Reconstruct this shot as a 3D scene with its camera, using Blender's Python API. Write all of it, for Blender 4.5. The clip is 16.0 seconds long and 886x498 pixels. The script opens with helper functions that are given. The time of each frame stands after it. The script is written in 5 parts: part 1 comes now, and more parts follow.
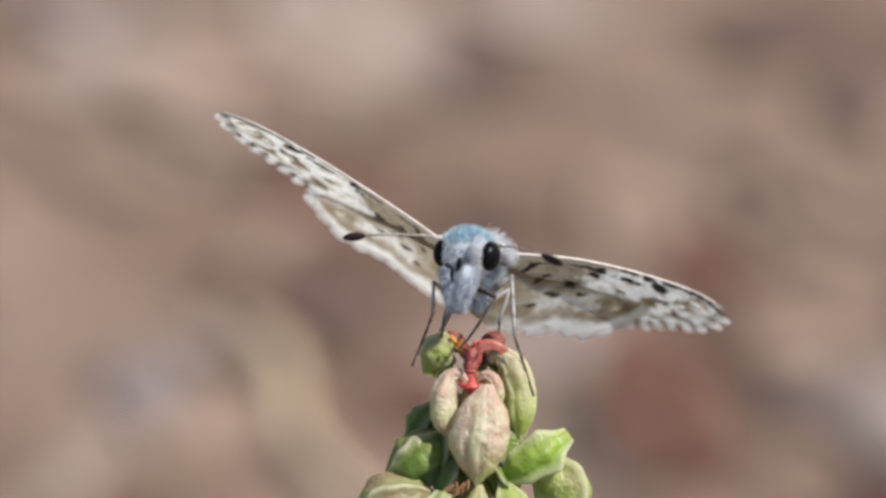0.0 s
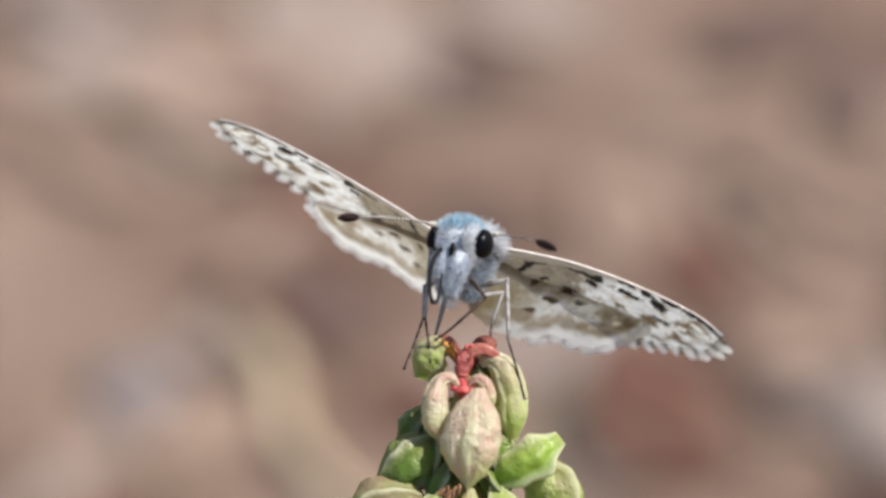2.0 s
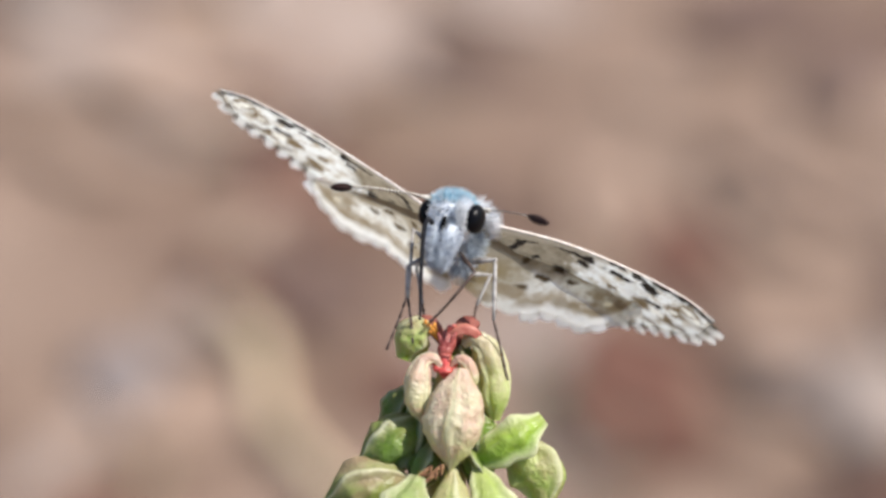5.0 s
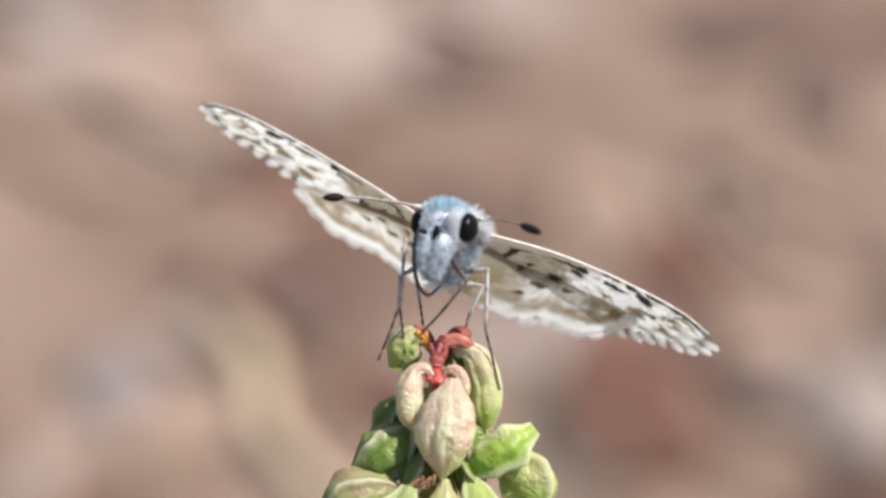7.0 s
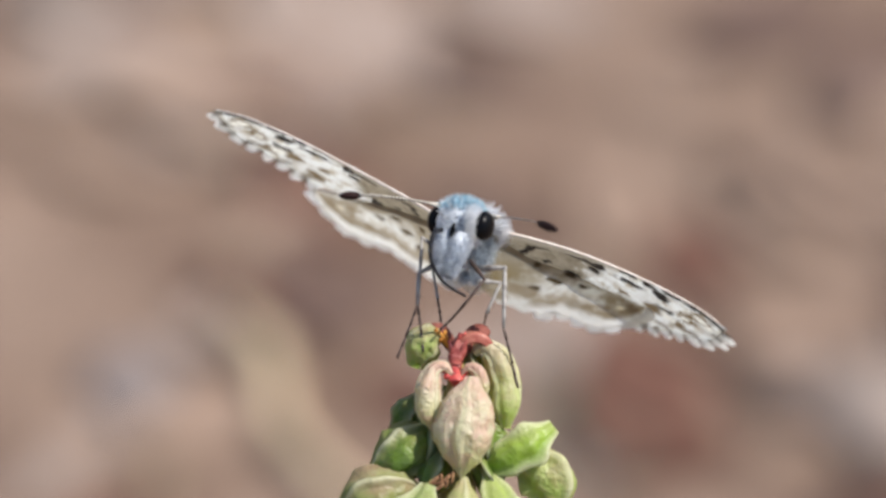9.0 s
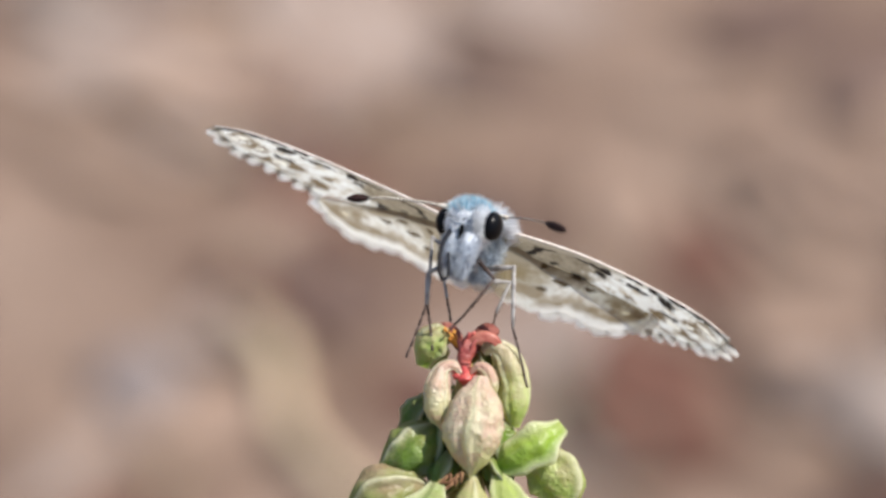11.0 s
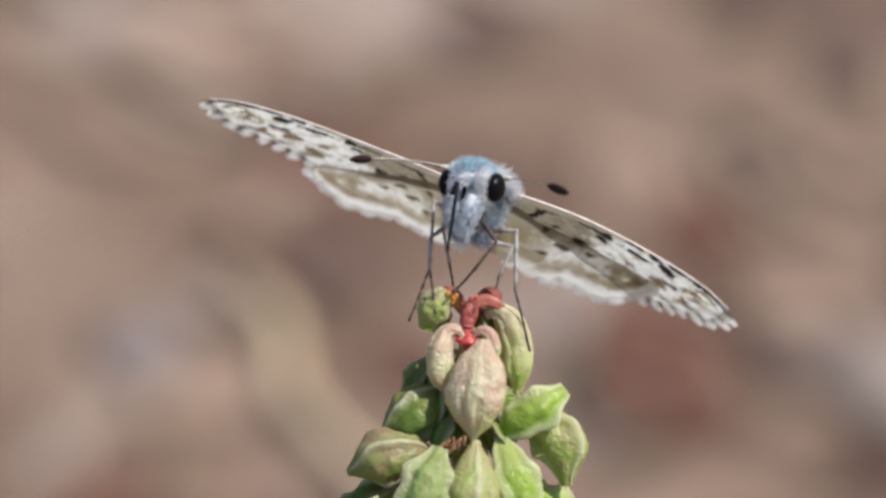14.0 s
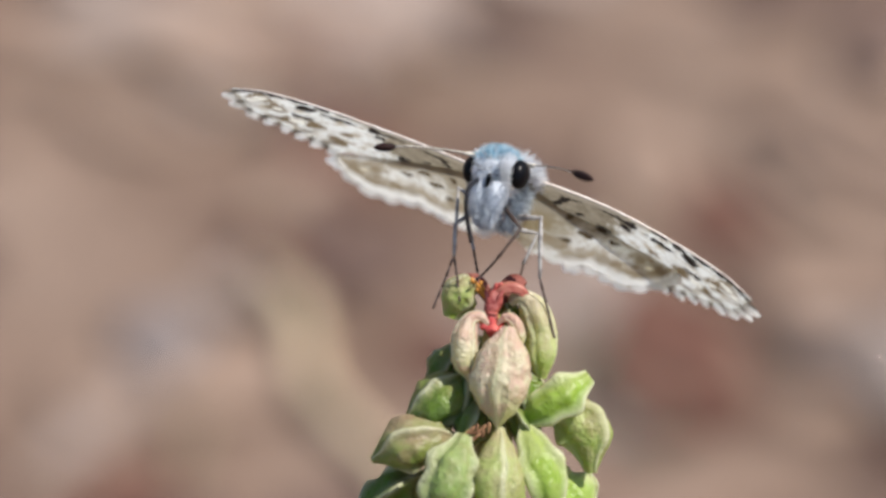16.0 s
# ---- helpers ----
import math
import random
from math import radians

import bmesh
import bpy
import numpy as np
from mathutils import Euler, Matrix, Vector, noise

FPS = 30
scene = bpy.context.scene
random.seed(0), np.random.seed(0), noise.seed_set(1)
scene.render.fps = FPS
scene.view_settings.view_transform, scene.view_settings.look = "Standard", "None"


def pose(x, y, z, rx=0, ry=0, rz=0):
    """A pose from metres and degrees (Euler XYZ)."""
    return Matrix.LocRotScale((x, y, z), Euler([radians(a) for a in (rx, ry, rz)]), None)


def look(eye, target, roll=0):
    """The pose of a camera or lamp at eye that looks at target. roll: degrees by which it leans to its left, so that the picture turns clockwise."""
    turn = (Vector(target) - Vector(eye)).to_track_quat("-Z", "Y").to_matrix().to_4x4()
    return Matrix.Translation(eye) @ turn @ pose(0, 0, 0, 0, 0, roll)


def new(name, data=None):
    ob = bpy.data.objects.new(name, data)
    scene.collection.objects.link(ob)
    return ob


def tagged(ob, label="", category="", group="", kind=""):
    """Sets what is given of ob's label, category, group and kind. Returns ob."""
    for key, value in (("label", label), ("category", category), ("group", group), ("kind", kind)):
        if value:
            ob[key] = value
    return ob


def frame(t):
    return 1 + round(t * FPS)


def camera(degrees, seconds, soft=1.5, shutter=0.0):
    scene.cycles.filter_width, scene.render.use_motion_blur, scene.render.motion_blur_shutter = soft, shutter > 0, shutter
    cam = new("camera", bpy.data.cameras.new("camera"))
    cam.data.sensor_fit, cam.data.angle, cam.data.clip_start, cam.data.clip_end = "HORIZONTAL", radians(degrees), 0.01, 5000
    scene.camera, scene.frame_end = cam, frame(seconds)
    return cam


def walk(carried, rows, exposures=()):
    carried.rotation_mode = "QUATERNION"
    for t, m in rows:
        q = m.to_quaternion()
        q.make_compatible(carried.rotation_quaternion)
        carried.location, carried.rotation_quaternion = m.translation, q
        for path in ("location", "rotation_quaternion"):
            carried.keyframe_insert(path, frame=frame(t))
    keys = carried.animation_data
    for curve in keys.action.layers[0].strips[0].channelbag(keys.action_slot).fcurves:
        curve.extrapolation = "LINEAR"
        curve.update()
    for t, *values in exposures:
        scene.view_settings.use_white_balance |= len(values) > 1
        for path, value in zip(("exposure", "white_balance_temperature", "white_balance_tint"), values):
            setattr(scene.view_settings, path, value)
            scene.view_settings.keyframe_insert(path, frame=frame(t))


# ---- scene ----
# ---------------------------------------------------------------- camera
# A skipper butterfly, about 27 mm across its spread wings, on top of a dock's fruiting head 0.44 m above dry ground.
MM = 0.001
TILT = 38.0                # the lens looks down by this many degrees
TOP = (0.0, 0.0, 0.44)     # the red node near the top of the fruiting head
REACH = 0.188              # from lens to node
VIEW = pose(*TOP, -TILT, 0, 0)   # x to the right, y away from the lens, z up, about the node

cam = camera(14.0, 16.0, soft=3.0)
cam.data.dof.use_dof = True
cam.data.dof.focus_distance = REACH + 0.0005
cam.data.dof.aperture_fstop = 27.0


def aim(across, up, slide=0.2):
    """The pose from which the node stands so many mm off the picture's middle: mostly a turn, a little of it a slide of the hand."""
    x, z = -across * slide * MM, -up * slide * MM
    yaw = math.degrees(math.atan2(across * (1 - slide) * MM, REACH))
    tilt = math.degrees(math.atan2(up * (1 - slide) * MM, REACH))
    return VIEW @ pose(x, -REACH, z, 90 - tilt, 0, yaw)


walk(cam, [
    (0.0, aim(1.53, -7.15)), (0.5, aim(0.76, -7.03)), (1.0, aim(1.35, -7.29)), (1.5, aim(0.94, -7.26)),
    (2.0, aim(1.09, -7.35)), (2.5, aim(0.35, -6.88)), (3.0, aim(0.62, -6.76)), (3.5, aim(0.50, -6.53)),
    (5.8, aim(0.15, -6.32)), (6.0, aim(0.18, -6.59)), (6.5, aim(0.00, -6.38)), (7.0, aim(-0.24, -6.85)),
    (7.5, aim(0.24, -6.59)), (8.0, aim(0.76, -6.79)), (8.5, aim(0.68, -6.76)), (11.0, aim(1.21, -6.71)),
    (11.5, aim(0.62, -6.44)), (12.0, aim(1.38, -6.03)), (12.5, aim(0.62, -6.00)), (13.0, aim(1.29, -5.76)),
    (13.5, aim(0.76, -5.32)), (14.0, aim(1.35, -4.82)), (14.5, aim(2.18, -4.65)), (15.0, aim(1.94, -4.38)),
    (15.5, aim(3.41, -4.38)), (16.0, aim(2.62, -4.15)),
], exposures=[(0, 0.37), (0.5, 0.42), (1, 0.38), (1.5, 0.42), (3, 0.56), (3.5, 0.57), (6, 0.70), (7, 0.71), (7.5, 0.65), (8, 0.62), (8.5, 0.47), (11, 0.58), (12.5, 0.67), (13, 0.44), (13.5, 0.45), (14, 0.32), (14.5, 0.42), (16, 0.45)])

# ---------------------------------------------------------------- daylight
SUN_FROM = Vector((0.68, -0.05, 1.0)).normalized()
world = bpy.data.worlds.new("sky")
scene.world = world
world.use_nodes = True
sky = world.node_tree.nodes.new("ShaderNodeTexSky")
sky.sky_type, sky.sun_disc = "NISHITA", False
sky.sun_elevation = math.asin(SUN_FROM.z)
sky.sun_rotation = math.atan2(SUN_FROM.x, SUN_FROM.y)
world.node_tree.links.new(sky.outputs[0], world.node_tree.nodes["Background"].inputs[0])
world.node_tree.nodes["Background"].inputs[1].default_value = 0.092
sun = new("sun", bpy.data.lights.new("sun", "SUN"))
sun.data.energy, sun.data.angle, sun.data.color = 4.0, radians(0.6), (1.0, 0.95, 0.88)
sun.matrix_world = look(SUN_FROM * 3, (0, 0, 0))


# ---------------------------------------------------------------- materials
def material(name, rough=0.6, spec=0.3):
    m = bpy.data.materials.new(name)
    m.use_nodes = True
    b = m.node_tree.nodes["Principled BSDF"]
    b.inputs["Roughness"].default_value = rough
    b.inputs["Specular IOR Level"].default_value = spec
    return m, m.node_tree, b


def add(tree, kind, **values):
    n = tree.nodes.new("ShaderNode" + kind)
    for key, value in values.items():
        n.inputs[key.replace("_", " ")].default_value = value
    return n


def ramp(tree, source, *stops):
    n = tree.nodes.new("ShaderNodeValToRGB")
    while len(n.color_ramp.elements) < len(stops):
        n.color_ramp.elements.new(0.5)
    for e, (at, colour) in zip(n.color_ramp.elements, stops):
        e.position, e.color = at, (*colour, 1)
    tree.links.new(source, n.inputs[0])
    return n.outputs[0]


def mixed(tree, how, factor, a, b):
    n = tree.nodes.new("ShaderNodeMix")
    n.data_type, n.blend_type = "RGBA", how
    for socket, value in ((n.inputs[0], factor), (n.inputs[6], a), (n.inputs[7], b)):
        if isinstance(value, (int, float)):
            socket.default_value = value
        elif isinstance(value, tuple):
            socket.default_value = (*value, 1)
        else:
            tree.links.new(value, socket)
    return n.outputs[2]


def noisy(tree, scale, detail=4.0, rough=0.6, where="Object"):
    c = tree.nodes.new("ShaderNodeTexCoord")
    n = add(tree, "TexNoise", Scale=scale, Detail=detail, Roughness=rough)
    tree.links.new(c.outputs[where], n.inputs["Vector"])
    return n.outputs["Fac"]


def bumped(tree, b, height, strength, distance):
    n = add(tree, "Bump", Strength=strength, Distance=distance)
    tree.links.new(height, n.inputs["Height"])
    tree.links.new(n.outputs[0], b.inputs["Normal"])


def thin(m, tree, b, colour, share):
    """Lets part of the light through, as a thin leaf or wing does."""
    t = tree.nodes.new("ShaderNodeBsdfTranslucent")
    if isinstance(colour, tuple):
        t.inputs[0].default_value = (*colour, 1)
    else:
        tree.links.new(colour, t.inputs[0])
    x = tree.nodes.new("ShaderNodeMixShader")
    x.inputs[0].default_value = share
    tree.links.new(b.outputs[0], x.inputs[1])
    tree.links.new(t.outputs[0], x.inputs[2])
    tree.links.new(x.outputs[0], tree.nodes["Material Output"].inputs[0])


def speckled(name, low, high, scale, rough=0.6, spec=0.3, bump=0.3, depth=0.00005, detail=4.0):
    m, tree, b = material(name, rough, spec)
    n = noisy(tree, scale, detail)
    tree.links.new(ramp(tree, n, (0.3, low), (0.7, high)), b.inputs["Base Color"])
    fine = noisy(tree, scale * 4.3, 3.0)
    bumped(tree, b, fine, bump, depth)
    return m


def fur_material(name, dark, light, through_share=0.25):
    m, tree, b = material(name, 0.75, 0.15)
    g = tree.nodes.new("ShaderNodeNewGeometry")
    patch = noisy(tree, 900.0, 2.0)
    c = ramp(tree, g.outputs["Random Per Island"], (0.0, dark), (0.55, light), (1.0, light))
    c = mixed(tree, "MULTIPLY", 0.3, c, ramp(tree, patch, (0.35, (0.45, 0.45, 0.45)), (0.6, (1, 1, 1))))
    tree.links.new(c, b.inputs["Base Color"])
    thin(m, tree, b, c, through_share)
    return m


def wing_material():
    m, tree, b = material("wing_scales", 0.7, 0.2)
    a = tree.nodes.new("ShaderNodeAttribute")
    a.attribute_name = "scales"
    grain = noisy(tree, 5200.0, 3.0)
    c = mixed(tree, "MULTIPLY", 0.3, a.outputs["Color"], ramp(tree, grain, (0.3, (0.62, 0.6, 0.56)), (0.7, (1, 1, 1))))
    tree.links.new(c, b.inputs["Base Color"])
    bumped(tree, b, grain, 0.35, 0.00004)
    thin(m, tree, b, mixed(tree, "MULTIPLY", 1.0, c, (1.0, 0.995, 0.965)), 0.62)
    return m


def pod_material(name, low, mid, high, flush, veins=0.5, spots=0.25, relief=0.45):
    """A papery fruit valve: colour runs from its stalk to its tip, with a net of veins."""
    m, tree, b = material(name, 0.36, 0.5)
    c = tree.nodes.new("ShaderNodeTexCoord")
    split = tree.nodes.new("ShaderNodeSeparateXYZ")
    tree.links.new(c.outputs["Generated"], split.inputs[0])
    wander = noisy(tree, 420.0, 4.0)
    shift = tree.nodes.new("ShaderNodeMath")
    shift.operation = "MULTIPLY_ADD"
    shift.inputs[1].default_value, shift.inputs[2].default_value = 0.9, -0.45
    tree.links.new(wander, shift.inputs[0])
    total = tree.nodes.new("ShaderNodeMath")
    tree.links.new(split.outputs[2], total.inputs[0])
    tree.links.new(shift.outputs[0], total.inputs[1])
    colour = ramp(tree, total.outputs[0], (0.05, low), (0.5, mid), (0.95, high))
    v = tree.nodes.new("ShaderNodeTexVoronoi")
    v.feature = "DISTANCE_TO_EDGE"
    v.inputs["Scale"].default_value = 3000.0
    warp = tree.nodes.new("ShaderNodeTexNoise")
    warp.inputs["Scale"].default_value = 700.0
    tree.links.new(c.outputs["Object"], warp.inputs["Vector"])
    bend = tree.nodes.new("ShaderNodeVectorMath")
    bend.operation = "MULTIPLY_ADD"
    bend.inputs[1].default_value = (0.0009, 0.0009, 0.0009)
    tree.links.new(warp.outputs["Color"], bend.inputs[0])
    tree.links.new(c.outputs["Object"], bend.inputs[2])
    tree.links.new(bend.outputs[0], v.inputs["Vector"])
    net = ramp(tree, v.outputs["Distance"], (0.0, (1, 1, 1)), (0.30, (0, 0, 0)))
    blush = noisy(tree, 850.0, 4.0)
    patch = ramp(tree, blush, (0.46, (0, 0, 0)), (0.58, (spots, spots, spots)))
    colour = mixed(tree, "MIX", patch, colour, flush)
    pale = mixed(tree, "MIX", 0.4, colour, (0.86, 0.82, 0.52))
    part_net = mixed(tree, "MULTIPLY", 1.0, net, (veins, veins, veins))
    colour = mixed(tree, "MIX", part_net, colour, pale)
    a = tree.nodes.new("ShaderNodeAttribute")
    a.attribute_name = "rim"
    colour = mixed(tree, "MIX", a.outputs["Fac"], colour, (0.80, 0.79, 0.54))
    tree.links.new(colour, b.inputs["Base Color"])
    lift = mixed(tree, "MIX", 0.75, net, noisy(tree, 2200.0, 3.0))
    bumped(tree, b, lift, relief, 0.00018)
    glow = mixed(tree, "MULTIPLY", 0.5, colour, (1.0, 0.98, 0.45))
    thin(m, tree, b, glow, 0.45)
    return m


WING = wing_material()
WHITE_FUR = fur_material("white_fur", (0.78, 0.81, 0.86), (0.96, 0.965, 0.975), 0.6)
BLUE_FUR = fur_material("blue_fur", (0.22, 0.46, 0.57), (0.48, 0.74, 0.86), 0.35)
THROAT_FUR = fur_material("throat_fur", (0.16, 0.20, 0.25), (0.50, 0.56, 0.63), 0.35)
GREY_FUR = fur_material("grey_fur", (0.18, 0.22, 0.26), (0.58, 0.63, 0.67), 0.35)
PALP_FUR = fur_material("palp_fur", (0.36, 0.41, 0.49), (0.66, 0.70, 0.76), 0.45)
DARK_FUR = fur_material("dark_fur", (0.02, 0.022, 0.026), (0.10, 0.11, 0.125), 0.1)
CREAM_FUR = fur_material("cream_fur", (0.45, 0.42, 0.36), (0.82, 0.80, 0.74))
FRINGE = fur_material("fringe_scales", (0.90, 0.89, 0.86), (0.97, 0.97, 0.96), 0.72)
DARK_FRINGE = fur_material("dark_fringe_scales", (0.10, 0.08, 0.05), (0.30, 0.26, 0.19))
SKIN = speckled("grey_skin", (0.76, 0.80, 0.84), (0.90, 0.92, 0.94), 1500.0, 0.7)
EYE = speckled("black_eye", (0.002, 0.002, 0.003), (0.005, 0.005, 0.006), 900.0, 0.30, 0.12, 0.03)
CLUB = speckled("brown_club", (0.010, 0.005, 0.005), (0.035, 0.016, 0.014), 2500.0, 0.6, 0.12)
SHAFT = speckled("cream_shaft", (0.55, 0.50, 0.42), (0.78, 0.72, 0.62), 2500.0, 0.6)
TONGUE = speckled("dark_tongue", (0.008, 0.008, 0.010), (0.025, 0.025, 0.03), 2500.0, 0.55, 0.15)
BLACK_SLIT = speckled("black_hollow", (0.002, 0.002, 0.002), (0.006, 0.006, 0.007), 2500.0, 0.95, 0.02)
COSTA = speckled("pale_costa", (0.62, 0.52, 0.44), (0.84, 0.78, 0.72), 1500.0, 0.5)
LEG = speckled("grey_leg", (0.12, 0.105, 0.095), (0.58, 0.55, 0.52), 1300.0, 0.6)
FOOT = speckled("brown_foot", (0.03, 0.02, 0.018), (0.12, 0.08, 0.065), 2500.0, 0.5)
PINK_POD = pod_material("pink_pod", (0.64, 0.64, 0.27), (0.85, 0.77, 0.58), (0.83, 0.60, 0.52), (0.76, 0.42, 0.36), 0.5, 0.55, 0.95)
SHOULDER_POD = pod_material("shoulder_pod", (0.47, 0.63, 0.11), (0.69, 0.74, 0.35), (0.70, 0.62, 0.41), (0.66, 0.50, 0.36), 0.25, 0.3, 0.6)
CREAM_POD = pod_material("cream_pod", (0.30, 0.48, 0.05), (0.48, 0.59, 0.16), (0.58, 0.54, 0.27), (0.54, 0.40, 0.25), 0.3, 0.4, 0.8)
GREEN_POD = pod_material("green_pod", (0.24, 0.43, 0.025), (0.38, 0.56, 0.065), (0.55, 0.64, 0.19), (0.54, 0.61, 0.24), 0.15, 0.35, 0.55)
# deep green, with the shade among the inner and left pods put into it
DEEP_SHADE_POD = pod_material("deep_green_shade_pod", (0.11, 0.22, 0.012), (0.19, 0.31, 0.03), (0.30, 0.31, 0.09), (0.36, 0.23, 0.14), 0.12)
HEART_POD = pod_material("heart_pod", (0.21, 0.37, 0.05), (0.34, 0.49, 0.13), (0.42, 0.50, 0.19), (0.46, 0.42, 0.22), 0.3, 0.35, 0.7)
DARK_RED = speckled("dark_red_stem", (0.20, 0.028, 0.028), (0.46, 0.13, 0.10), 1800.0, 0.38, 0.45, 0.5, 0.0001)
BROWN_POD = pod_material("brown_pod", (0.19, 0.31, 0.035), (0.33, 0.36, 0.11), (0.44, 0.33, 0.20), (0.38, 0.23, 0.15), 0.2, 0.45, 0.5)
RED = speckled("red_stalk", (0.48, 0.035, 0.04), (0.62, 0.16, 0.13), 1400.0, 0.32, 0.5)
MAROON = speckled("maroon_bud", (0.13, 0.030, 0.026), (0.32, 0.11, 0.08), 1500.0, 0.6, 0.25, 0.6, 0.00012)
BUD = speckled("red_bud", (0.30, 0.06, 0.045), (0.56, 0.24, 0.17), 1300.0, 0.4, 0.4, 0.5, 0.0001)
ORANGE = speckled("orange_anther", (0.55, 0.18, 0.03), (0.75, 0.38, 0.07), 1200.0, 0.5)
STALK = speckled("green_stalk", (0.20, 0.26, 0.07), (0.38, 0.30, 0.12), 300.0, 0.5)
BROWN_BIT = speckled("withered_flower", (0.14, 0.06, 0.03), (0.36, 0.20, 0.10), 900.0, 0.7)


# ---------------------------------------------------------------- mesh tools
def mesh_of(name, verts, faces, mat, smooth=True):
    me = bpy.data.meshes.new(name)
    me.from_pydata([tuple(v) for v in verts], [], faces)
    me.materials.append(mat)
    if smooth:
        me.polygons.foreach_set("use_smooth", [True] * len(me.polygons))
    me.update()
    return me


def part(name, shape, mat, parent, label="", at=None):
    """Links verts and faces as one mesh object under a thing or a part."""
    ob = new(name, mesh_of(name, *shape, mat))
    ob.parent = parent
    if at is not None:
        ob.matrix_basis = at
    return tagged(ob, label)


def joined(*shapes):
    verts, faces = [], []
    for v, f in shapes:
        n = len(verts)
        verts.extend(v)
        faces.extend([tuple(i + n for i in face) for face in f])
    return verts, faces


def tube(points, radii, n=8, flat=1.0, ribs=0):
    """A tapered round bar along points, closed at both ends."""
    points = [Vector(p) for p in points]
    verts, faces = [], []
    side = None
    for i, p in enumerate(points):
        d = (points[min(i + 1, len(points) - 1)] - points[max(i - 1, 0)]).normalized()
        if side is None:
            side = d.orthogonal().normalized()
        side = (side - d * side.dot(d)).normalized()
        other = d.cross(side)
        r = radii[i] if isinstance(radii, (list, tuple)) else radii
        for j in range(n):
            a = 2 * math.pi * j / n
            k = 1 + 0.12 * math.cos(ribs * a) if ribs else 1.0
            verts.append(p + side * (r * k * math.cos(a)) + other * (r * k * flat * math.sin(a)))
    for i in range(len(points) - 1):
        for k in range(n):
            a, b = i * n + k, i * n + (k + 1) % n
            faces.append((a, b, b + n, a + n))
    faces.append(tuple(range(n - 1, -1, -1)))
    faces.append(tuple(range(len(verts) - n, len(verts))))
    return verts, faces


def smooth_line(points, steps=6):
    """Points on a soft curve through the given ones."""
    p = [Vector(q) for q in points]
    p = [p[0] * 2 - p[1]] + p + [p[-1] * 2 - p[-2]]
    out = []
    for i in range(1, len(p) - 2):
        for k in range(steps):
            t = k / steps
            out.append(0.5 * (2 * p[i] + (p[i + 1] - p[i - 1]) * t + (2 * p[i - 1] - 5 * p[i] + 4 * p[i + 1] - p[i + 2]) * t * t
                              + (3 * p[i] - 3 * p[i + 1] + p[i + 2] - p[i - 1]) * t ** 3))
    out.append(p[-2])
    return out


def ball(centre, radii, turn=None, nu=20, nv=12, wobble=0.0, seed=0.0):
    verts, faces = [], []
    turn = turn or Matrix.Identity(3)
    for j in range(nv + 1):
        th = math.pi * j / nv
        for i in range(nu):
            a = 2 * math.pi * i / nu
            d = Vector((math.sin(th) * math.cos(a), math.sin(th) * math.sin(a), math.cos(th)))
            k = 1 + wobble * noise.noise(d * 1.7 + Vector((seed, seed * 2, 1)))
            verts.append(Vector(centre) + turn @ Vector((d.x * radii[0] * k, d.y * radii[1] * k, d.z * radii[2] * k)))
    for j in range(nv):
        for i in range(nu):
            a, b = j * nu + i, j * nu + (i + 1) % nu
            faces.append((a, a + nu, b + nu, b))
    return verts, faces


def hairs(rng, count, place, length, width, comb, spread=0.35):
    """Fine tapered hairs. place(rng) gives a root and an outward way; comb is added to it."""
    verts, faces = [], []
    for _ in range(count):
        root, out = place(rng)
        way = (out + Vector(comb) + Vector((rng.gauss(0, 1), rng.gauss(0, 1), rng.gauss(0, 1))) * spread).normalized()
        size = length * rng.uniform(0.55, 1.25)
        side = way.cross(Vector((rng.gauss(0, 1), rng.gauss(0, 1), rng.gauss(0, 1)))).normalized() * width * 0.5
        droop = Vector((rng.gauss(0, 1), rng.gauss(0, 1), rng.gauss(0, 1))) * size * 0.10
        n = len(verts)
        mid = root + way * size * 0.55 + droop
        verts.extend([root - side, root + side, mid + side * 0.8, mid - side * 0.8, root + way * size])
        faces.extend([(n, n + 1, n + 2, n + 3), (n + 3, n + 2, n + 4)])
    return verts, faces


def on_ball(centre, radii, accept=None, turn=None):
    def place(rng):
        while True:
            d = Vector((rng.gauss(0, 1), rng.gauss(0, 1), rng.gauss(0, 1))).normalized()
            if accept is None or accept(d):
                break
        p = Vector((d.x * radii[0], d.y * radii[1], d.z * radii[2]))
        n = Vector((d.x / radii[0], d.y / radii[1], d.z / radii[2])).normalized()
        if turn:
            p, n = turn @ p, turn @ n
        return Vector(centre) + p, n
    return place


def mm(*xyz):
    return Vector(xyz) * MM


def thing(name, m, label, category, group="", kind=""):
    ob = new(name)
    ob.empty_display_size = 0.005
    ob.matrix_basis = m
    return tagged(ob, label, category, group, kind)

# ---------------------------------------------------------------- ground
def ground_material():
    m, tree, b = material("dry_soil", 0.9, 0.15)
    big = noisy(tree, 9.0, 3.0)
    mid = noisy(tree, 38.0, 5.0)
    fine = noisy(tree, 260.0, 5.0)
    c = ramp(tree, big, (0.30, (0.182, 0.118, 0.088)), (0.5, (0.272, 0.190, 0.146)), (0.70, (0.335, 0.248, 0.196)))
    c = mixed(tree, "MULTIPLY", 0.55, c, ramp(tree, mid, (0.3, (0.5, 0.45, 0.42)), (0.65, (1.0, 1.0, 1.0))))
    c = mixed(tree, "OVERLAY", 0.4, c, ramp(tree, fine, (0.3, (0.25, 0.24, 0.22)), (0.7, (0.7, 0.68, 0.66))))
    tree.links.new(c, b.inputs["Base Color"])
    bumped(tree, b, fine, 0.6, 0.004)
    return m


